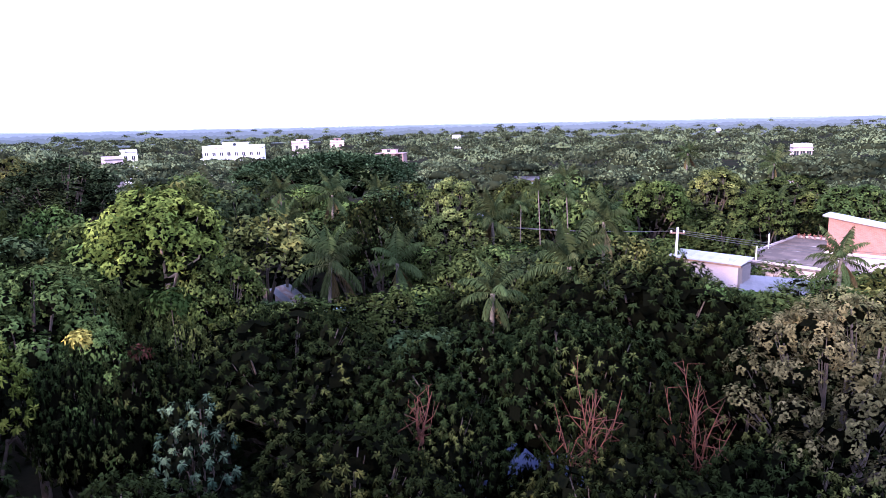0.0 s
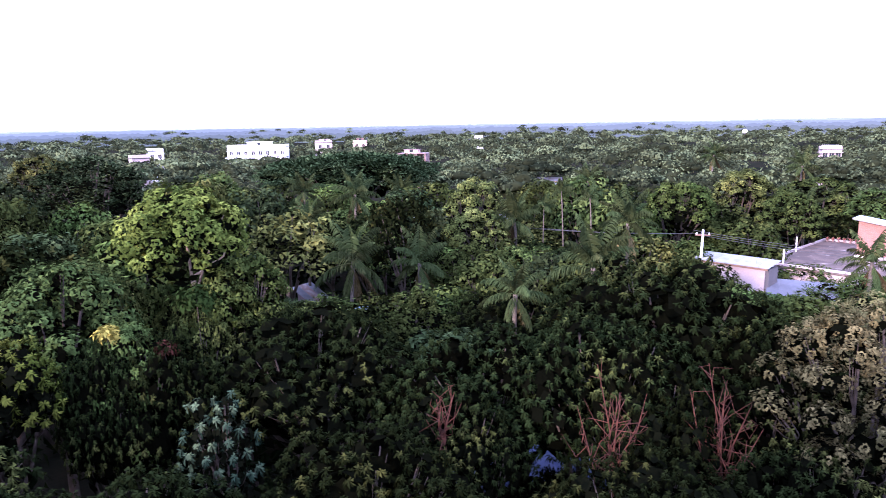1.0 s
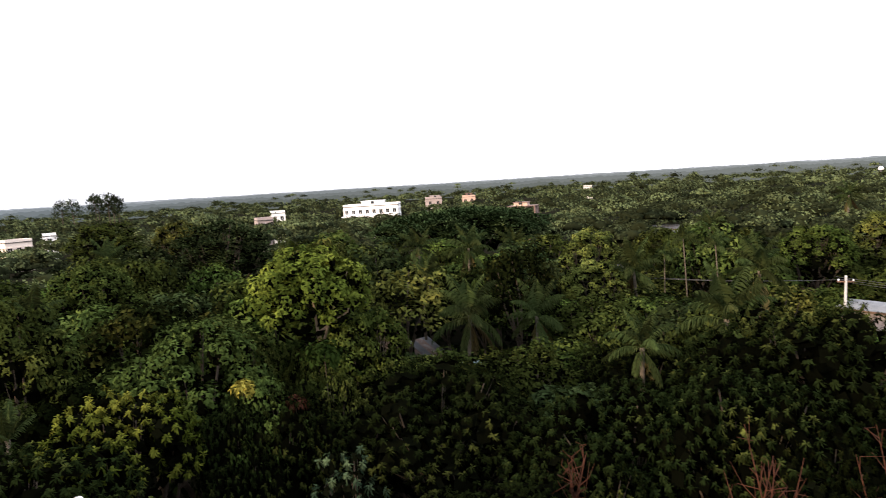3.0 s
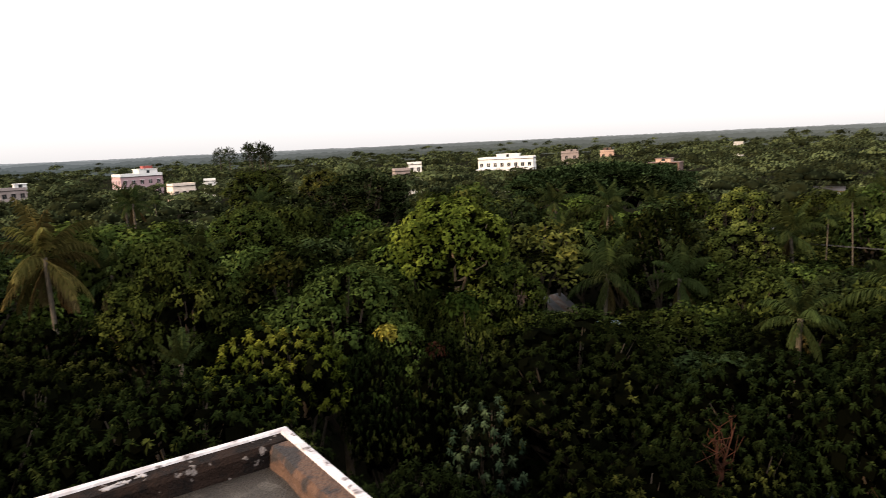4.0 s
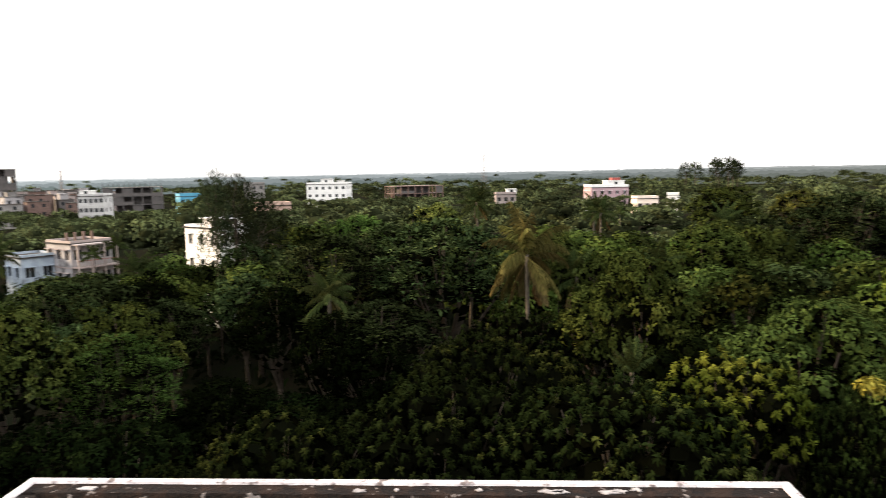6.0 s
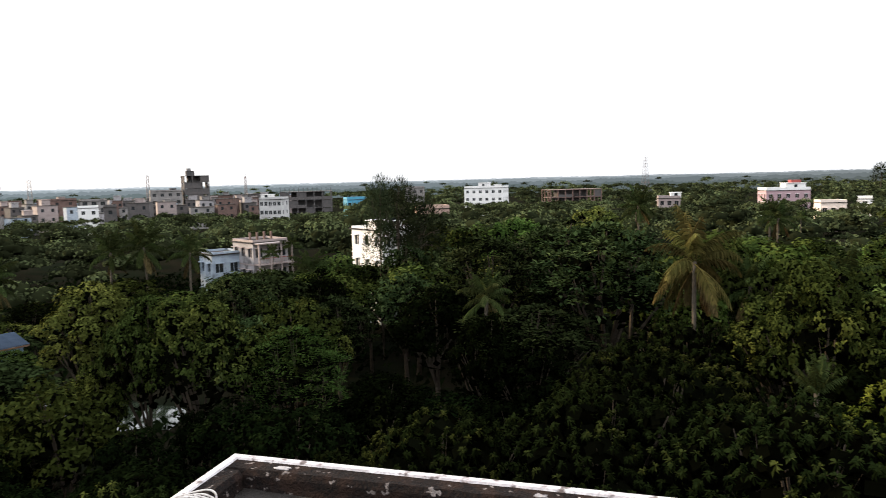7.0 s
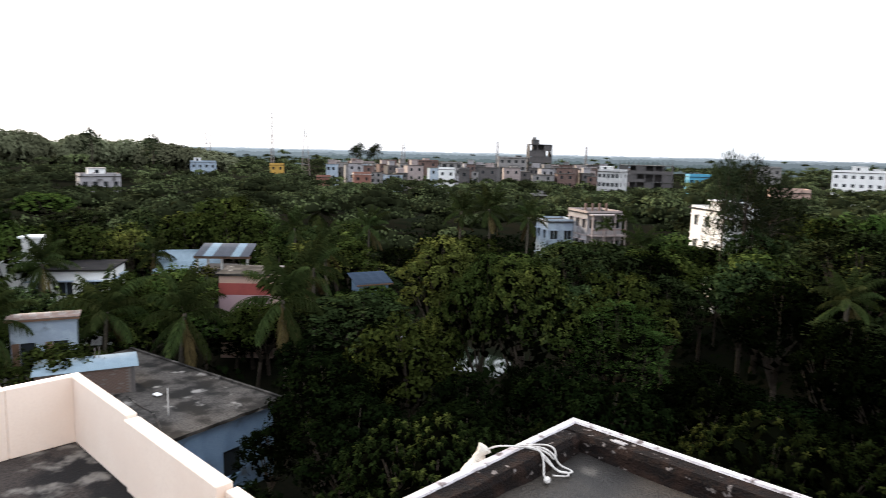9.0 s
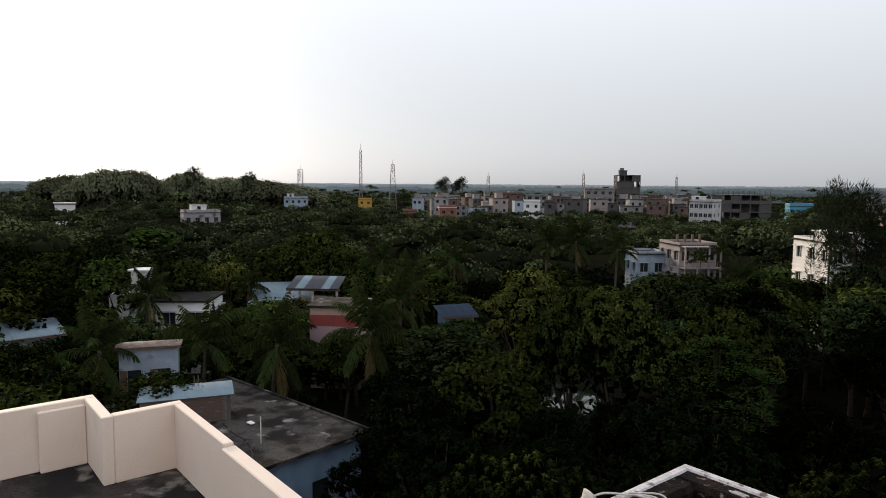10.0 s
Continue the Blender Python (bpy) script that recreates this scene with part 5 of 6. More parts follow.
part("ledge", box_mesh(-4.3, 5.6, -2.62, -2.503, 5.75, 5.88), CREAM, bh)
sight(35, 55, 4.4, 5.2)
PLANTED.append((37, 56, 5.5, 9))
shed("shed", "rusty tin hut roof below the palms", -13.5, 57.4, facing(-13.9, 57.4) + 48, 1.8, 1.6, 2.3, 3.2, PALE_PINK, TIN, windows=1, alt=RUST_TIN, see=1.6)
shed("shed", "old brown hut with a rust-brown tin roof", -16.9, 58.5, facing(-16.4, 58.5) - 20, 1.9, 1.7, 2.1, 2.7, WOOD, WOOD, windows=1, see=2.0)
shed("shed", "small grey-blue tin roof under a palm", -8.6, 52.0, facing(-8.6, 52.0) + 10, 1.2, 1.2, 2.3, 2.6, PALE_BLUE, BLUE_TIN, windows=1, see=2.5)
shed("shed", "dull tin roof far among trees", 16.2, 129, facing(16.2, 129), 4, 3, 6.4, 6.8, PALE_BLUE, DULL_TIN, windows=2, see=6.5)
shed("shed", "dull tin roof among tree crowns", 3.5, 82, facing(3.5, 82) + 15, 3, 3, 5.6, 6.0, PALE_BLUE, DULL_TIN, windows=1, see=5.7)
shed("shed", "old blue tin roof under the mango branches", 2.4, 25.4, facing(2.4, 25.4) + 12, 6.5, 5.0, 2.7, 3.5, PALE_BLUE, DEEP_BLUE_TIN, windows=2)


def pole(x, y, h, lean=0.0, label="pale concrete power pole"):
    ob = thing("power_pole", label, "pole", pose(x, y, 0, 0, lean, 0), "power poles")
    part("shaft", mesh_of("shaft", *tube_arrays([(0, 0, -0.2), (0, 0, h)], [0.12, 0.085], 8), POLE), None, ob)
    part("cross_arm", box_mesh(-0.6, 0.6, -0.05, 0.05, h - 0.5, h - 0.4), WOOD, ob)
    for sx in (-0.5, 0.0, 0.5):
        part("insulator", mesh_of("insulator", *tube_arrays([(sx, 0, h - 0.4), (sx, 0, h - 0.25)], [0.04, 0.05], 6), WHITE), None, ob)
    sight(x, y, 0.5, h - 2.5)


pole(18.7, 53.8, 8.6, 1.5)
pole(36.5, 41.2, 8.2)
pole(-5.2, 69.8, 8.6)
pole(-24.2, 91.9, 8.1)


def wire(p, q, sag):
    pts = []
    for i in range(15):
        t = i / 14
        c = Vector(p).lerp(Vector(q), t)
        c.z -= sag * 4 * t * (1 - t)
        pts.append(c)
    ob = part("power_line", mesh_of("power_line", *tube_arrays(pts, [0.015] * 15, 4), CABLE), None)
    tagged(ob, "black power line sagging between poles", "cable", "power lines")


for k in (-0.5, 0.0, 0.5):
    wire((18.7 + k, 53.8, 8.3 - k * 0.5), (36.5 + k, 41.2, 7.9 - k * 0.5), 0.5)
    wire((18.7 + k, 53.8, 8.3), (-5.2 + k, 69.8, 8.3), 0.7)
    wire((-5.2 + k, 69.8, 8.3), (-24.2 + k, 91.9, 7.8), 0.7)

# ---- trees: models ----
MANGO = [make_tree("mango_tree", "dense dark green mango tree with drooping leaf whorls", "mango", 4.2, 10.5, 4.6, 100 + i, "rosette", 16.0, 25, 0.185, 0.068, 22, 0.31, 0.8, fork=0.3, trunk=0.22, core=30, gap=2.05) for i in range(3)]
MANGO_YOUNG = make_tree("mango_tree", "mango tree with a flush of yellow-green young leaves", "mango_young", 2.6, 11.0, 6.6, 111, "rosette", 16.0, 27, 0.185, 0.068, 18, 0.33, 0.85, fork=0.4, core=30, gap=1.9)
LIGHT = make_tree("tall_tree", "tall light-green tree with bare forked limbs", "light", 2.7, 14.6, 9.0, 120, "chip", 8.0, 10, 0.21, 0.14, 34, 0.25, 0.9, bark=BARK_PALE, fork=0.71, trunk=0.125, lower=0.22, twigs=1, core=22, limbs=13, gap=2.0)
KHAKI = make_tree("tall_tree", "dry khaki-green tree with pale young leaves", "khaki", 3.0, 12.0, 5.0, 121, "chip", 13.0, 11, 0.13, 0.085, 30, 0.26, 0.85, fork=0.4, core=14)
SILVER = make_tree("young_tree", "slim tree with blue-green leaves", "silver", 1.5, 11.0, 5.6, 122, "rosette", 16.0, 28, 0.20, 0.075, 14, 0.40, 1.0, fork=0.45, trunk=0.12)
MID = [make_tree("broadleaf_tree", "dense mid-green broadleaf tree", "mid", 3.4, 11.5, 4.5, 130 + i, "chip", 8.0, 8, 0.20, 0.14, 32, 0.235, 0.9, twigs=1) for i in range(3)]
FRESH = [make_tree("broadleaf_tree", "fresh green leafy tree", "fresh", 3.2, 11.0, 4.5, 140 + i, "chip", 8.0, 8, 0.20, 0.14, 32, 0.235, 0.9, twigs=1) for i in range(2)]
DEEP = [make_tree("broadleaf_tree", "dense broadleaf tree with shade painted dark into its leaves", "deep", 3.2, 11.0, 4.0, 145 + i, "chip", 5.6, 8, 0.235, 0.165, 32, 0.235, 0.9, twigs=1) for i in range(2)]
DARK = [make_tree("rain_tree", "dark broad tree with layered flat foliage", "dark", 5.2, 13.0, 5.5, 150 + i, "flat", 3.5, 5, 0.43, 0.24, 30, 0.24, 0.40, fork=0.3, trunk=0.3, core=12, limbs=3) for i in range(2)]
UMBRELLA = make_tree("rain_tree", "huge dark umbrella-shaped rain tree", "dark", 12.5, 13.2, 7.0, 155, "flat", 3.4, 6, 0.55, 0.3, 46, 0.19, 0.40, fork=0.35, trunk=0.6, core=12, limbs=4)
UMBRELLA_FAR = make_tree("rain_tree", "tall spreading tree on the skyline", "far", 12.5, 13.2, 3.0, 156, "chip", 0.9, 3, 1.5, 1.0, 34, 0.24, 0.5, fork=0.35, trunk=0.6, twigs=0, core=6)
OCHRE = make_tree("broadleaf_tree", "tree with ochre-yellow green leaves", "ochre", 2.8, 12.5, 5.5, 160, "chip", 8.0, 9, 0.22, 0.15, 26, 0.26, 0.9)
BRIGHT = make_tree("broadleaf_tree", "round bright green leafy tree", "bright", 2.9, 12.0, 6.5, 161, "chip", 8.0, 9, 0.22, 0.15, 26, 0.26, 0.9)
WOOD_LEAVES = (("mid", "dense mid-green broadleaf tree"), ("mid", "dense mid-green broadleaf tree"), ("fresh", "fresh green leafy tree"), ("dark", "dark green broadleaf tree"), ("mango", "dense dark green tree with long leaves"), ("ochre", "tree with ochre-yellow green leaves"), ("bright", "round bright green leafy tree"))
WOODS = [make_tree("broadleaf_tree", lab, leaf, 3.4, 11.0, 3.6, 190 + i, "chip", 5.4, 4, 0.345, 0.245, 28, 0.25, 0.85, twigs=1, core=11) for i, (leaf, lab) in enumerate(WOOD_LEAVES)]
WOODS_B = [make_tree("broadleaf_tree", lab, leaf, 3.4, 11.0, 3.6, 210 + i, "chip", 3.1, 4, 0.45, 0.315, 24, 0.27, 0.85, twigs=0, core=8) for i, (leaf, lab) in enumerate(WOOD_LEAVES)]
FEATHER = make_tree("feathery_tree", "feathery light green tree in layers", "feather", 2.9, 11.8, 4.5, 162, "flat", 8.0, 8, 0.26, 0.075, 26, 0.27, 0.6)
NEEDLE = make_tree("casuarina_tree", "wispy casuarina with thin grey-green needles", "needle", 2.6, 17.0, 5.0, 163, "needle", 4.6, 8, 0.6, 0.08, 26, 0.20, 2.4, fork=0.75, trunk=0.16, core=0)
NEEDLE_FAR = make_tree("casuarina_tree", "far wispy casuarina above the woods", "needle", 2.6, 17.0, 5.0, 164, "needle", 1.6, 5, 1.1, 0.28, 16, 0.22, 2.2, fork=0.75, trunk=0.16, twigs=0, core=0)
COCO = [make_palm(170 + i, "coconut palm with drooping feathery fronds") for i in range(3)]
DRY_COCO = make_palm(176, "coconut palm with yellowed drooping fronds", 9.0, DRY_FROND, 18, 4)
ARECA = make_palm(180, "slender areca palm with a small crown", 10.0, SHORT_FROND, 9, 0, 0.05, "areca_palm")
STUB = make_palm(181, "young palm with upright stiff leaves", 9.0, STIFF_FROND, 13, 0, 0.1, "young_palm")

# ---- trees: near the building ----
plant(LIGHT, -13.0, 30.3, 14.8, 3.0, 20, 5)
plant(MID[1], -12.7, 28.5, 10.0, 1.5, 30)
plant(BRIGHT, -10.4, 30.2, 11.4, 2.3, 140, 3)
plant(BRIGHT, -11.4, 29.6, 10.4, 2.2, 70)
plant(FRESH[0], -15.6, 29.6, 10.6, 1.7, 200)
plant(MANGO[0], -15.5, 15.0, 10.6, 4.2, 0)
plant(MANGO[1], -6.0, 25.2, 10.2, 4.4, 60)
plant(MANGO[2], 0.6, 23.5, 9.6, 4.0, 10)
plant(MANGO[0], 8.0, 27.5, 11.6, 4.9, 200)
plant(MANGO[1], 4.6, 23.0, 10.4, 3.6, 170)
plant(MANGO[2], -2.6, 16.6, 8.9, 3.6, 90)
plant(MANGO[0], 5.0, 16.5, 8.2, 3.4, 300)
plant(MANGO[1], -8.6, 13.6, 9.2, 3.6, 250)
plant(MID[1], -11.6, 21.8, 10.7, 1.9, 10)
plant(MANGO[2], 10.4, 22.3, 10.2, 3.6, 45)
plant(KHAKI, 11.6, 19.0, 11.8, 3.0, 30)
plant(KHAKI, 14.2, 22.5, 11.2, 3.0, 130)
plant(FEATHER, 20.0, 35.5, 8.8, 3.0, 0)
plant(SILVER, -7.3, 18.3, 9.8, 1.15, 30)
plant(MANGO[1], -0.4, 20.6, 8.7, 2.6, 30)
plant(MANGO[0], 9.2, 16.4, 8.6, 3.0, 100)
plant(MANGO_YOUNG, -14.9, 18.9, 11.2, 2.5, 10)
plant(MANGO[1], -20.4, 11.6, 10.0, 4.0, 130)
plant(MANGO[0], -22.6, 14.6, 10.6, 3.9, 80)
plant(MANGO[2], -21.6, 6.6, 9.6, 3.6, 220)
plant(MANGO[1], -20.6, 1.2, 9.2, 3.6, 300)
plant(MANGO[0], -20.2, -3.8, 8.9, 3.4, 20)
plant(MANGO[2], -16.6, 5.6, 7.8, 3.6, 160)
plant(MANGO[0], -15.6, 9.8, 8.6, 3.4, 270)
plant(MANGO[1], -16.0, 0.4, 7.2, 3.4, 35)
plant(FRESH[0], -16.3, 25.4, 12.0, 3.2, 0)
plant(FRESH[1], -19.0, 31.0, 11.2, 3.4, 50)
plant(MID[0], -23.6, 24.0, 13.4, 2.8, 0, 4)
plant(DEEP[1], -19.5, 22.0, 10.4, 2.6, 70)
plant(MID[2], -28.5, 27.0, 11.0, 3.2, 20)
plant(MANGO[2], -26.5, 18.6, 10.6, 3.4, 10)
plant(MANGO[1], -11.4, 22.0, 10.4, 2.8, 200)
plant(MID[0], -3.5, 33.5, 8.8, 3.4, 100)
plant(MANGO[0], 2.2, 34.0, 8.6, 3.8, 30)
plant(MID[1], 15.0, 33.0, 8.4, 3.2, 100)
plant(MID[0], 13.8, 41.5, 9.0, 2.5, 40)
plant(MID[2], 10.5, 36.5, 8.8, 3.4, 10)
for x, y, h, w in ((-41.5, -28.5, 6.0, 2.2), (-37.8, -33.6, 6.4, 2.2), (-46.5, -36.5, 5.6, 2.4), (-46.0, -26.0, 5.4, 2.2), (-50.0, -33.0, 5.8, 2.4), (-31.2, -31.6, 6.4, 1.9),
                   (-33.5, -37.5, 6.6, 2.4), (-42.5, -34.0, 5.6, 2.0), (-54.5, -37.5, 5.4, 2.2), (-48.0, -22.0, 5.2, 2.2), (-52.5, -22.0, 5.0, 2.2), (-56.0, -23.5, 5.2, 2.0), (-44.0, -40.0, 6.0, 2.4)):
    plant(FRESH[int(-x) % 2] if int(-y) % 3 else MID[int(-x) % 3], x, y, h, w)
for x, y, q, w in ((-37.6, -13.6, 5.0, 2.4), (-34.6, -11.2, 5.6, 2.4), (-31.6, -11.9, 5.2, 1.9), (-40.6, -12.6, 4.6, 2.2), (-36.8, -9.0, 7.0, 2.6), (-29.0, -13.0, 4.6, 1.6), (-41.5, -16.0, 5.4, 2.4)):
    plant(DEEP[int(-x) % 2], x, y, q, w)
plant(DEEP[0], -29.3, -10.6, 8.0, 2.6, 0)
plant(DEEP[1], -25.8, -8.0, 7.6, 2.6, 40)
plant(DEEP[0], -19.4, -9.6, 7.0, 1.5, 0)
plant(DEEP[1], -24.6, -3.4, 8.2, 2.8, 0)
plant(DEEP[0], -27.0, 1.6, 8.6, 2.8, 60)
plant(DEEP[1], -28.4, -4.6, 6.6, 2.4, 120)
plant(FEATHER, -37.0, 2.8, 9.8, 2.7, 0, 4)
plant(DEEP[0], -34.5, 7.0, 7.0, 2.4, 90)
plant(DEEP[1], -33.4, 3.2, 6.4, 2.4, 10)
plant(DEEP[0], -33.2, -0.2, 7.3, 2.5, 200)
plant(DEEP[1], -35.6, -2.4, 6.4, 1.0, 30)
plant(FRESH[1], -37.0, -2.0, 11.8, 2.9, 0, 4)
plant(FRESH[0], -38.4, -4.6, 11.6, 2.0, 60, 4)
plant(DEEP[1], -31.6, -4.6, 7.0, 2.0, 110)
PLANTED.append((-40.0, -3.4, 2.6, 3))
plant(OCHRE, -40.8, -7.3, 12.4, 2.7, 0, 5)
plant(FRESH[0], -58.9, -16.8, 5.2, 2.4, 0)
plant(FRESH[1], -56.0, -18.6, 5.0, 2.0, 50)
plant(FRESH[0], -50.4, -25.2, 4.4, 1.7, 90)
for x, y, q, w in ((-58.6, -17.4, 2.6, 2.2), (-58.9, -19.6, 2.8, 2.2), (-57.0, -15.4, 2.6, 2.0), (-59.6, -15.8, 2.6, 2.0), (-50.2, -23.2, 3.2, 2.0), (-51.0, -25.8, 3.2, 1.8), (-48.6, -25.0, 2.8, 2.0), (-52.4, -21.8, 2.8, 2.0)):
    plant(DEEP[int(-x * 10) % 2], x, y, q, w)          # shrubs before the huts
plant(DEEP[0], -57.4, -16.1, 3.4, 2.0, 10)
plant(DEEP[1], -57.8, -18.6, 3.2, 2.2, 130)
plant(DEEP[1], -59.4, -16.9, 4.1, 2.3, 50)
plant(DEEP[0], -58.6, -19.6, 4.7, 2.0, 20)
plant(DEEP[1], -57.2, -17.6, 4.4, 2.0, 70)
plant(FRESH[1], -49.0, -23.8, 4.9, 2.3, 10)
plant(FRESH[0], -51.6, -24.0, 4.6, 1.9, 140)
plant(MID[2], -38.6, -6.9, 8.6, 1.5, 200)
sight(-54.0, -5.6, 1.4, 0.3)
sight(-60.4, -16.2, 1.4, 0.3)
plant(MID[0], -39.6, 3.0, 11.0, 3.0, 200)
plant(DARK[0], -41.5, 23.8, 13.8, 5.2, 0, 4)
plant(DARK[1], -38.8, 17.0, 9.4, 4.4, 30, 2)
plant(DARK[0], -46.5, 17.5, 12.8, 4.4, 200)
plant(DARK[1], -52.0, 26.0, 13.6, 5.0, 80)
plant(OCHRE, -66.4, 37.3, 14.0, 3.4, 0, 3)
plant(BRIGHT, -58.0, 24.9, 13.6, 3.2, 40, 2)
plant(NEEDLE, -65.2, 15.3, 17.4, 2.2, 0)
plant(NEEDLE, -64.4, 13.3, 17.6, 1.5, 90)
plant(NEEDLE, -66.5, 17.8, 15.6, 2.6, 200)
plant(DARK[1], -62.0, 15.0, 11.4, 2.6, 10)
plant(MID[1], -60.0, 11.2, 8.2, 2.4, 10)
plant(DARK[0], -36.4, 65.6, 14.4, 5.6, 0, 4)
plant(UMBRELLA, -15.9, 93.7, 13.4, 13.0, 0, 4)
plant(OCHRE, 0.9, 60.0, 12.6, 2.9, 90, 3)
plant(OCHRE, 1.0, 56.0, 10.4, 2.8, 200, 3)
plant(BRIGHT, 18.8, 59.6, 12.0, 3.1, 0, 5)
plant(OCHRE, 29.4, 72.3, 12.2, 3.2, 0, 4)
plant(MID[0], 39.0, 75.5, 11.0, 5.0, 0, 3)
plant(FRESH[1], 42.0, 68.0, 10.4, 4.2, 0, 3)
plant(MID[1], 31.5, 66.0, 10.2, 3.2, 0, 3)
plant(MID[1], -8.4, 56.0, 8.8, 1.9, 0)
plant(MID[2], -38.3, 47.4, 12.4, 3.8, 0, 3)
plant(MID[0], -67.5, 88.0, 14.8, 5.6, 0, 3)
plant(OCHRE, -56.7, 89.3, 14.2, 4.0, 0, 3)
plant(DARK[1], -42.0, 74.8, 13.4, 6.0, 0, 2)
plant(BRIGHT, -92.0, -79.0, 9.6, 4.4, 0, 2)
plant(FRESH[0], -50.7, -56.9, 9.6, 3.6, 0, 2)
plant(DARK[1], -79.0, -63.0, 8.8, 4.4, 0, 2)
for k in range(7):
    plant(NEEDLE_FAR, -196 - 3.5 * k + (k % 3) * 5, 266 - 4.5 * (k % 4), 19.5 + (k % 3), 3.2, k * 50)
RISE = random.Random(21)
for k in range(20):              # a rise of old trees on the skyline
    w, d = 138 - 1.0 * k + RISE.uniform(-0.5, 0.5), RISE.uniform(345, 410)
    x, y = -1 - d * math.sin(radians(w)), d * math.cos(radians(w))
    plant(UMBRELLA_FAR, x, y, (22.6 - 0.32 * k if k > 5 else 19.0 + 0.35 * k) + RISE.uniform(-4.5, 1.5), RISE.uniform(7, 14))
plant(NEEDLE_FAR, -262, -203, 24.0, 4.0, 0)
plant(NEEDLE_FAR, -268, -178, 21.5, 3.4, 80)
for k in range(6):
    plant(NEEDLE_FAR, -455 - 6 * (k % 3), -132 - 4.0 * k, 22 - (k % 3) * 1.5, 3.6, k * 40)

for i, (x, y, h, s, turn) in enumerate(((-7.9, 44.4, 8.1, 1.1, 0), (-10.7, 65.1, 10.6, 1.05, 60), (-3.2, 46.9, 7.6, 0.95, 20), (4.7, 57.8, 9.0, 1.05, 100),
                                        (2.2, 31.8, 9.0, 0.75, 40), (12.2, 50.5, 9.6, 1.0, 200), (24.6, 41.0, 8.4, 0.8, 0), (40.6, 112.9, 11.5, 1.0, 0),
                                        (46.0, 94.4, 10.8, 1.0, 30), (-13.9, 58.4, 9.0, 0.8, 10))):
    palm_at(COCO[i % 3], x, y, h, s, turn)
palm_at(DRY_COCO, -33.0, 24.5, 12.2, 1.18, 0)
for i, (x, y, h, s, turn) in enumerate(((-40.7, 14.7, 9.8, 0.75, 30), (-76.5, 49.6, 13.2, 1.0, 60), (-65.1, 60.7, 11.7, 0.95, 80),
                                        (-80.9, 51.8, 12.4, 1.0, 10), (-72.0, 66.0, 11.6, 0.9, 70))):
    palm_at(COCO[(i + 1) % 3], x, y, h, s, turn)
for i, (x, y, h, s, turn) in enumerate(((-43.0, -18.4, 7.1, 1.35, 0), (-40.5, -24.8, 6.4, 1.3, 40), (-39.5, -29.5, 6.4, 1.25, 80), (-34.5, -33.0, 6.6, 1.15, 20),
                                        (-48.6, -42.4, 7.4, 1.1, 50), (-61.2, -40.2, 6.6, 0.95, 10), (-85.9, -9.7, 10.2, 1.2, 0), (-94.7, -36.2, 8.0, 1.1, 30),
                                        (-78.0, -23.4, 8.2, 1.1, 60), (-59.6, -21.6, 8.4, 1.0, 90), (-88.0, -14.0, 9.6, 1.1, 110), (-83.0, -5.0, 9.6, 1.1, 130),
                                        (-52.0, -20.0, 7.8, 1.0, 150), (-70.0, -29.0, 8.6, 1.05, 170))):
    palm_at(COCO[(i + 2) % 3], x, y, h, s, turn, 1.2)
for x, y, h in ((10.3, 54.0, 11.2), (8.5, 57.4, 11.4), (-71.8, 71.0, 10.8), (-70.0, 65.7, 10.5), (6.8, 59.0, 10.0), (-76.0, 6.0, 10.5), (-74.0, 3.5, 9.8)):
    palm_at(ARECA, x, y, h, 0.9, x * 40)
palm_at(STUB, -19.4, 19.3, 9.5, 0.85, 0, 0.6)
plant(MANGO[1], -18.6, 18.2, 9.3, 2.0, 75)

HOLLOW, HOLLOW_TREE = random.Random(12), make_tree("broadleaf_tree", "low tree with deep shade painted into its leaves", "deep", 3.4, 11.0, 3.0, 230, "chip", 5.0, 5, 0.32, 0.22, 20, 0.29, 0.85, twigs=1, core=14)
for k in range(20):              # low growth, painted dark as shade, in the hollow between the mango trees and the rain trees
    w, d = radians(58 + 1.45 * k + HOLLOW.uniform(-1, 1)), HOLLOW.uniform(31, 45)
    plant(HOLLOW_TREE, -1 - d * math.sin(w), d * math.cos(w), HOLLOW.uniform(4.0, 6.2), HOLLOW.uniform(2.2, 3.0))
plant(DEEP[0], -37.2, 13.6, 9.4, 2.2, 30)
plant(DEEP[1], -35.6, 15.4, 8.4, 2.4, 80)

# bright leaf tufts and bare limbs among the near crowns
def tuft(x, y, z, leaf, label, radius, n=26):
    rng = np.random.default_rng(int(abs(x * 100)))
    ob = thing("leafy_shoot", label, "shoot", pose(x, y, 0))
    N = rng.normal(size=(n, 3))
    N /= np.linalg.norm(N, axis=1, keepdims=True)
    N[:, 2] = np.abs(N[:, 2])
    P = N * radius * rng.uniform(0.5, 1.0, (n, 1)) * np.array([1, 1, 0.75]) + np.array([0, 0, z - radius * 0.4])
    v, f, normals, _ = leaves_on(rng, P, N, "spray", 7, 0.22, 0.11)
    part("leaves", mesh_of("leaves", v, f, LEAF[leaf], normals), None, ob)
    part("stem", mesh_of("stem", *tube_arrays([(0, 0, 0), (0.1, 0.05, z * 0.5), (0, 0, z)], [0.03, 0.025, 0.015], 5), BARK), None, ob)


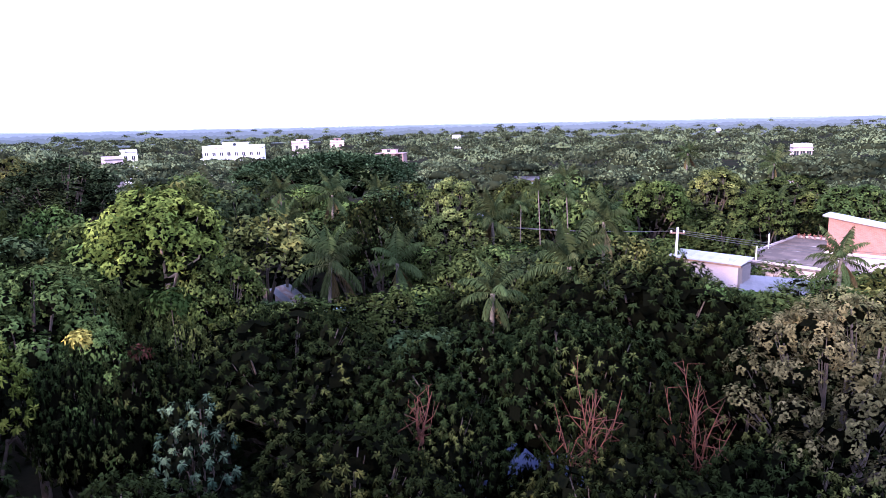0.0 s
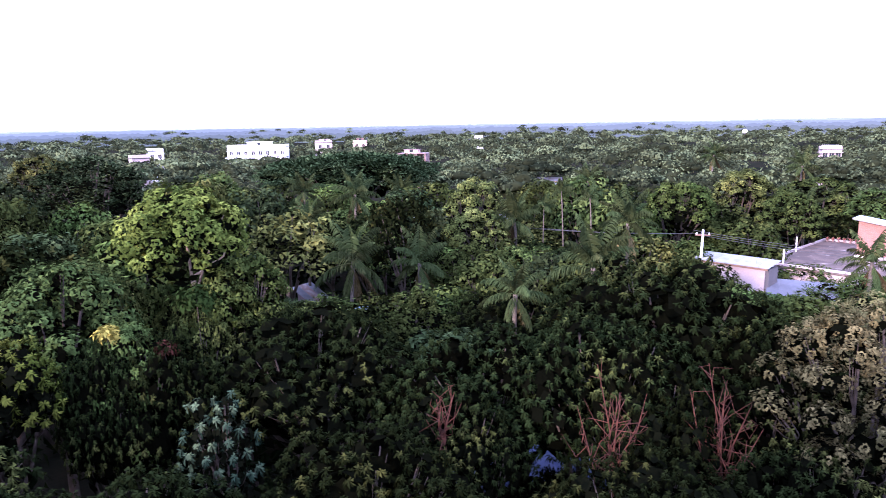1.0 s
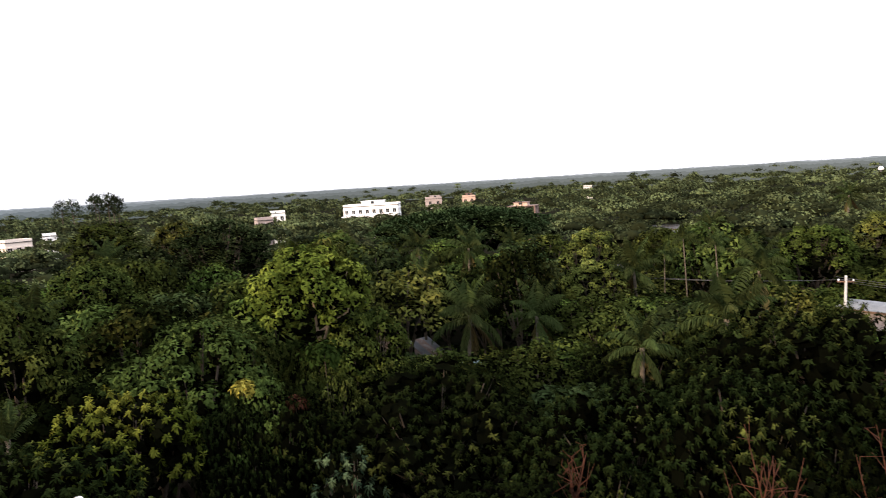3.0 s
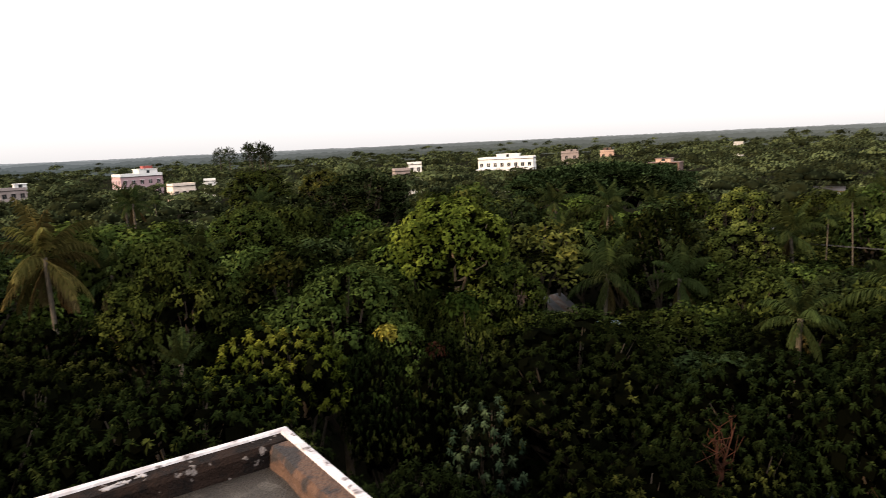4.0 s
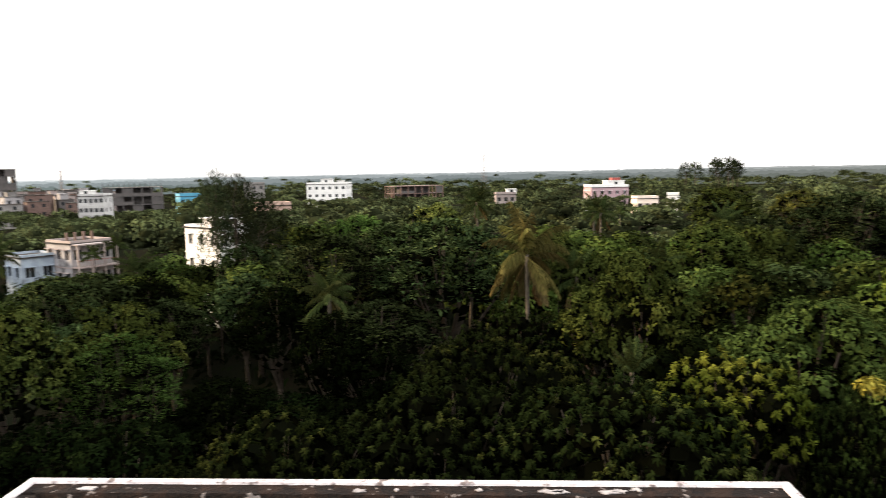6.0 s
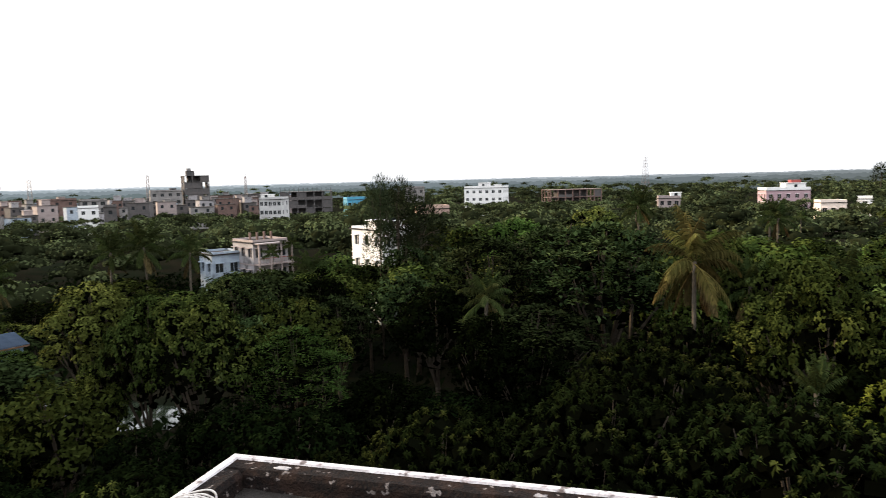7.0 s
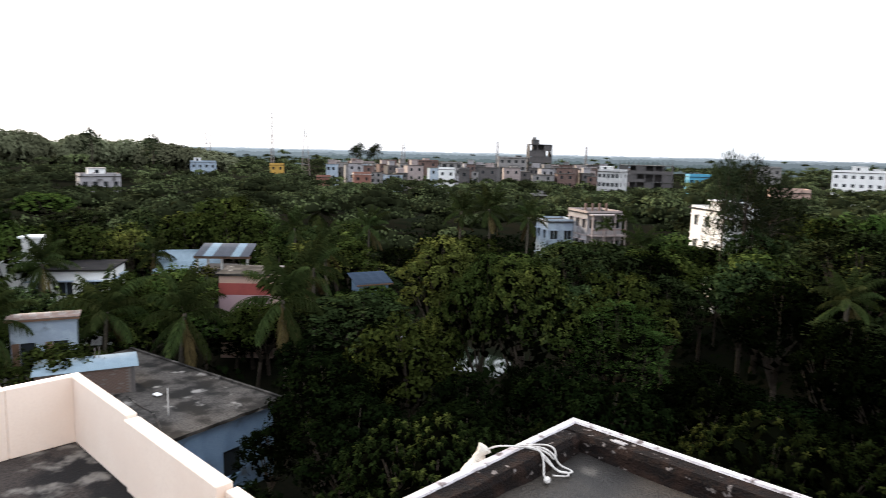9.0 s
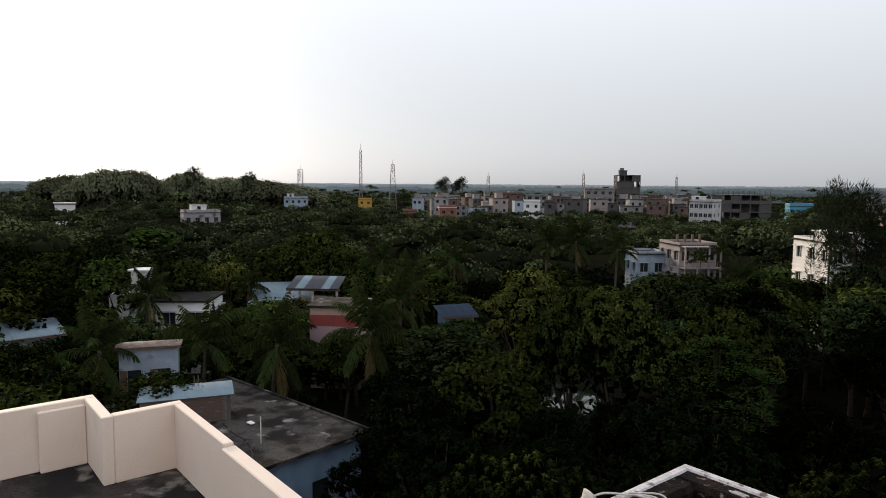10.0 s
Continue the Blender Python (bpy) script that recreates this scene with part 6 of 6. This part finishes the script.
def bare_limbs(x, y, z0, z1, spread, label, seed, count=6):
    """A cut tree's bare reddish limbs."""
    rng = np.random.default_rng(seed)
    ob = thing("bare_tree", label, "tree", pose(x, y, 0), "trees")
    part("trunk", mesh_of("trunk", *tube_arrays([(0, 0, -0.2), (0.1, 0, z0 * 0.5), (0, 0.1, z0)], [0.13, 0.11, 0.09], 7), BARK_RED), None, ob)
    for k in range(count):
        w = 2 * math.pi * k / count + rng.uniform(-0.5, 0.5)
        reach = spread * rng.uniform(0.35, 1)
        tip = Vector((math.cos(w) * reach, math.sin(w) * reach, z0 + (z1 - z0) * rng.uniform(0.55, 1.05)))
        foot = Vector((0, 0.1, z0 - rng.uniform(0, 0.9)))
        mid = foot.lerp(tip, 0.5) + Vector(rng.normal(0, 0.12, 3)) - Vector((0, 0, 0.12))
        pieces = [tube_arrays([foot, mid, tip], [0.04, 0.026, 0.006], 6)]
        for _ in range(12):
            s = mid.lerp(tip, rng.uniform(-0.7, 0.9)) if rng.random() < 0.7 else foot.lerp(mid, rng.uniform(0.4, 1))
            e1 = s + Vector(rng.normal(0, 0.24, 3)) + Vector((0, 0, 0.18))
            pieces.append(tube_arrays([s, e1, e1 + Vector(rng.normal(0, 0.28, 3)) + Vector((0, 0, 0.2))], [0.017, 0.011, 0.004], 4))
        part("limb", mesh_of("limb", *joined(pieces), BARK_RED), None, ob)


tuft(-11.8, 21.0, 10.7, "yellow", "bright yellow leaf shoot among green crowns", 0.3, 22)
tuft(-10.4, 22.0, 9.8, "red", "rust-red withered leaf shoot", 0.3, 16)
tuft(-9.9, 23.8, 11.2, "bright", "bright green leaf shoot", 0.8, 60)
plant(MANGO[0], -11.9, 20.9, 10.3, 1.7, 0)
plant(MANGO[1], -10.2, 22.3, 9.6, 1.9, 40)
plant(MID[0], -9.9, 23.8, 10.8, 1.6, 40)
plant(MANGO[2], 6.2, 20.6, 9.2, 2.7, 40)
plant(MANGO[0], 7.0, 14.0, 7.0, 3.0, 40)
plant(MANGO[1], 2.7, 19.0, 6.0, 1.1, 60)
plant(MANGO[1], 2.6, 21.6, 5.2, 1.5, 20)
plant(MANGO[2], 3.4, 22.6, 4.9, 1.2, 80)
bare_limbs(4.3, 18.9, 6.6, 9.8, 1.2, "leafless reddish limbs of a cut tree", 5)
bare_limbs(7.6, 18.9, 6.6, 9.8, 1.2, "leafless reddish limbs of a cut tree", 6)
bare_limbs(-0.8, 19.6, 7.6, 9.2, 0.4, "reddish dead branch among leaves", 7, 3)

# ---- trees: the wood all round ----
def open_height(w, d):
    """How tall a tree may stand at a yaw and distance without hiding a house or a tall tree behind it."""
    top = 99.0
    for w0, w1, far, z in SIGHTS:
        if w0 < w < w1 and d < far:
            top = min(top, 17.15 - (17.15 - z) * d / far)
    for w0, w1, shore in ((93.5, 98.5, 54), (102.5, 106.5, 61.5)):          # low growth behind the pond
        if w0 < w < w1 and shore - 5 < d < shore + 40:
            top = min(top, max(0.27 * (d - shore), 0))
    return top


def room_at(x, y, r, share=0.62):
    for px, py, pr, _ in PLANTED:
        if abs(px - x) < 12 + pr and math.hypot(px - x, py - y) < (r + pr) * share:
            return False
    return True


WOOD_KINDS = WOODS + WOODS[:5] + DARK[:1]
RNG = random.Random(5)
grown = 0
for _ in range(30000):
    if grown >= 290:
        break
    w = RNG.uniform(-40, 146)
    d = math.sqrt(RNG.uniform(27 ** 2, 84 ** 2))
    x, y = -1 - d * math.sin(radians(w)), d * math.cos(radians(w))
    r, h = RNG.uniform(2.6, 4.2), RNG.uniform(8.4, 12.4)
    if 58 < w < 84 and d < 39 or 98 < w < 108 and 48 < d < 66 or w > 108 and d < 36:
        continue
    half = math.degrees(r * 0.8 / d)
    h = min(h, open_height(w, d), open_height(w - half, d), open_height(w + half, d))
    if h < 3.0 or not room_at(x, y, r, 0.58):
        continue
    if h < 7:
        r *= 0.8
    if RNG.random() < 0.03 and h > 6:
        palm_at(RNG.choice(COCO), x, y, h - 0.8, 0.95, RNG.uniform(0, 360))
        SIGHTS.pop()
    else:
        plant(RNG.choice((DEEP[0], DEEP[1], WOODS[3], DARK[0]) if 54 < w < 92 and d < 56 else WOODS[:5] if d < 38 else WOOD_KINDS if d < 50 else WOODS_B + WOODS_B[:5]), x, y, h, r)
    grown += 1

# far woods: crowns of leaf clumps, coarser with distance
FAR = np.random.default_rng(8)


def far_woods(d0, d1, count, clumps, size, crown, label, masses=7):
    P, S, hue = [], [], []
    tries = 0
    while len(P) < count and tries < count * 4:
        tries += 1
        w = FAR.uniform(-42, 150)
        d = math.sqrt(FAR.uniform(d0 * d0, d1 * d1))
        x, y = -1 - d * math.sin(radians(w)), d * math.cos(radians(w))
        r = crown * FAR.uniform(0.45, 1.45)
        h = FAR.uniform(4.5, 7.0) + 4.2 * r / crown if FAR.random() < (0.86 if d < 260 else 0.95) else FAR.uniform(12, 15.0 if d < 350 else 17.0)
        half = math.degrees(r / d)
        h = min(h, open_height(w, d), open_height(w - half, d), open_height(w + half, d))
        r = min(r, max(h * 0.8, 1.2))
        if h < 1.8 or (d < 450 and any(abs(q[0] - x) < q[2] + r and abs(q[1] - y) < q[2] + r for q in PLANTED if q[2] > 3)):
            continue
        P.append((x, y, h, r))
    P = np.array([q[:4] for q in COVER if d0 <= q[4] < d1] + P)
    n = len(P)
    base = np.repeat(P, clumps, 0)
    dirs = FAR.normal(size=(n * clumps, 3))
    dirs /= np.linalg.norm(dirs, axis=1, keepdims=True)
    dirs[:, 2] = np.abs(dirs[:, 2]) * 1.1 - 0.25
    lobe = FAR.integers(0, 7, n * clumps)               # seven rounded masses to a crown
    way = lobe * 1.047 + 0
    off = np.where(lobe == 6, 0.0, 0.58)
    centre = np.stack([np.cos(way) * off, np.sin(way) * off, np.where(lobe == 6, 0.22, -0.12 + 0.1 * np.sin(way * 3))], 1)
    c = base[:, :3] * np.array([1, 1, 0])
    c = c + (centre + dirs * 0.5 * FAR.uniform(0.72, 1.12, (len(c), 1))) * base[:, 3:4] * np.array([1, 1, 0.62])
    c[:, 2] += base[:, 2] - base[:, 3] * 0.62
    rnd = FAR.normal(size=c.shape)
    s = size * FAR.uniform(0.6, 1.3, len(c))
    v, f = chips(c, np.cross(dirs, rnd), dirs + np.array([0, 0, 0.35]) + rnd[::-1] * 0.22, s, s * 0.72)
    normals = np.repeat(unit(dirs + np.array([0, 0, 0.25]) + rnd[::-1] * 0.15), 3, 0)
    tone, own = FAR.random(n), FAR.uniform(-0.35, 0.35, (n, 7))       # random tone of each crown and of its masses
    # dense inside of each mass, painted dark like shade: a rough dome of eighteen faces
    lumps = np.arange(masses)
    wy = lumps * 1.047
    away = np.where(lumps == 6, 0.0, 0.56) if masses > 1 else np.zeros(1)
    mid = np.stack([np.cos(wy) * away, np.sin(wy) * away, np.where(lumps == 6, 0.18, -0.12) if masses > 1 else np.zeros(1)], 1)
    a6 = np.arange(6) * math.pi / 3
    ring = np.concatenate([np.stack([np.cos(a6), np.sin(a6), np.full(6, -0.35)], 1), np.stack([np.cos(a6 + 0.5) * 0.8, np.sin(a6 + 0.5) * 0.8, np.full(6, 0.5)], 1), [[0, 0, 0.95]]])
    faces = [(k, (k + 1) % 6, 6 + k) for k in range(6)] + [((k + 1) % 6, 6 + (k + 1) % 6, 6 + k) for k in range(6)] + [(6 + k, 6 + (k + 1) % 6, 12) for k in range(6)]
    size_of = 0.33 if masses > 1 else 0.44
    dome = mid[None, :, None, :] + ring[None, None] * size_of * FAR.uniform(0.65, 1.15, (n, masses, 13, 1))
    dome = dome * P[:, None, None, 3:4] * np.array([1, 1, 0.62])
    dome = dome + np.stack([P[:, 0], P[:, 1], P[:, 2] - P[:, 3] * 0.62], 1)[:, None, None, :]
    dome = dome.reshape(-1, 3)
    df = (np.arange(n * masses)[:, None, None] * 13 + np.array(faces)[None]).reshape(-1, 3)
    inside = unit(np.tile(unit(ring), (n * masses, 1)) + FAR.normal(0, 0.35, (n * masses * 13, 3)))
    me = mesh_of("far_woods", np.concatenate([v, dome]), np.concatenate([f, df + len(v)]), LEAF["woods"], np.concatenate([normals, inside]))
    # domes take a fifth of the tone, as shade between the leaves
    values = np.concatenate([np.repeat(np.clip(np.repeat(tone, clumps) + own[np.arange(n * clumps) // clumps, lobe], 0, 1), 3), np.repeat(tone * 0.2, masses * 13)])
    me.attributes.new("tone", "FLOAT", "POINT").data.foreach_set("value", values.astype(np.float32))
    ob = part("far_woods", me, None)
    tagged(ob, label, "woods", kind="stuff")




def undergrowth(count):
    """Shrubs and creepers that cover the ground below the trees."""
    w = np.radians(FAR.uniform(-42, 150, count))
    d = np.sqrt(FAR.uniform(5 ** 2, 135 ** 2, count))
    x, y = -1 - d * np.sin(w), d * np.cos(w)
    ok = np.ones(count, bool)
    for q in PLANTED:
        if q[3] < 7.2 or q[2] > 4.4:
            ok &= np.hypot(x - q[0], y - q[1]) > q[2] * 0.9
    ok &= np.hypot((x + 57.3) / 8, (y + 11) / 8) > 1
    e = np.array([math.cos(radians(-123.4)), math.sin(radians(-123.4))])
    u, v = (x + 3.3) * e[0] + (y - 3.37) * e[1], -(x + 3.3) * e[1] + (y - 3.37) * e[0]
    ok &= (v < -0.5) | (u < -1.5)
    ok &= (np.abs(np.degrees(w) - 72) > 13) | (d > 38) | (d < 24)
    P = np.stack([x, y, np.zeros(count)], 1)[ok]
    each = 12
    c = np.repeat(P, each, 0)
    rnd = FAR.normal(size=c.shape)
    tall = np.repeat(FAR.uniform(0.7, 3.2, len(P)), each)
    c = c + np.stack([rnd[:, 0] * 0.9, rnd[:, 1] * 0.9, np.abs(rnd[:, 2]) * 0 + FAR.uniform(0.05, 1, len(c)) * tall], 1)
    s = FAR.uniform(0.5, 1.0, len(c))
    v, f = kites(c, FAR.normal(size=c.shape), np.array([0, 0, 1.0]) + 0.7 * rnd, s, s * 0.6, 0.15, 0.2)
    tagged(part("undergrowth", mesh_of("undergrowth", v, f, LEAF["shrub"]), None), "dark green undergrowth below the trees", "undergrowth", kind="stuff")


undergrowth(4200)
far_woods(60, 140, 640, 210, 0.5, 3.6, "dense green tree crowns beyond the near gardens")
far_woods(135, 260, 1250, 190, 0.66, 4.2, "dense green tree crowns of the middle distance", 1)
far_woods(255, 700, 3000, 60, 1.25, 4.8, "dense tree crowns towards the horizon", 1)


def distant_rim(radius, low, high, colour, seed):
    """A ragged rim of trees for the flat horizon, its haze painted in as glow."""
    m = bpy.data.materials.new("painted_haze")
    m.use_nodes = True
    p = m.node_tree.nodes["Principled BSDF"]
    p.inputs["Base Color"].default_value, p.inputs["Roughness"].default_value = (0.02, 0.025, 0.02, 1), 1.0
    p.inputs["Emission Color"].default_value = (*colour, 1)       # glow in place of haze, stronger towards the low sun
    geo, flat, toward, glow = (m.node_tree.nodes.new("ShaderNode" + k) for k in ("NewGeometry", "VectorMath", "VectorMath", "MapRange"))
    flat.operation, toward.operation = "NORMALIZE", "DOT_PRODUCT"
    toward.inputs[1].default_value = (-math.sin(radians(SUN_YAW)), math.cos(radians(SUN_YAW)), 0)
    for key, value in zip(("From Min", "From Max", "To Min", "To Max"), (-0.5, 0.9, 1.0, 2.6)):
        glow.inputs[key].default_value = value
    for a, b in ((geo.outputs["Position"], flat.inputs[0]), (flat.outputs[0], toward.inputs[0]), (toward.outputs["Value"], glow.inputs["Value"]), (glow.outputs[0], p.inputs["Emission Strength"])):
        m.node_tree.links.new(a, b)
    rng, n, verts, tris = random.Random(seed), 1500, [], []
    for k in range(n + 1):
        w = radians(-50 + 215 * k / n)
        c = Vector((math.cos(w) * 7, math.sin(w) * 7, seed))
        z = low + (high - low) * (0.5 + 0.5 * noise.noise(c * 2.0) + 0.35 * noise.noise(c * 9.0) + rng.uniform(-0.22, 0.22))
        verts += [(-1 - radius * math.sin(w), radius * math.cos(w), -0.5), (-1 - radius * math.sin(w), radius * math.cos(w), max(z, low * 0.8))]
    for k in range(n):
        tris += [(2 * k, 2 * k + 1, 2 * k + 3), (2 * k, 2 * k + 3, 2 * k + 2)]
    tagged(part("backdrop", mesh_of("backdrop", verts, tris, m), None), "distant tree line on the flat horizon, haze painted in as glow", "backdrop", kind="structure")


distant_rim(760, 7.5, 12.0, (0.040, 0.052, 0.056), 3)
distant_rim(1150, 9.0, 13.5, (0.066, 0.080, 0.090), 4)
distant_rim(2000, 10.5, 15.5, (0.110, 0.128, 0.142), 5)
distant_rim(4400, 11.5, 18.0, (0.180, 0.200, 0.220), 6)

for model in (*MANGO, MANGO_YOUNG, LIGHT, KHAKI, SILVER, *MID, *FRESH, *DEEP, *WOODS, *WOODS_B, *DARK, UMBRELLA, UMBRELLA_FAR, OCHRE, BRIGHT, FEATHER, NEEDLE, NEEDLE_FAR, *COCO, ARECA, STUB, HOLLOW_TREE):
    for o in (*model.children_recursive, model):
        bpy.data.objects.remove(o)
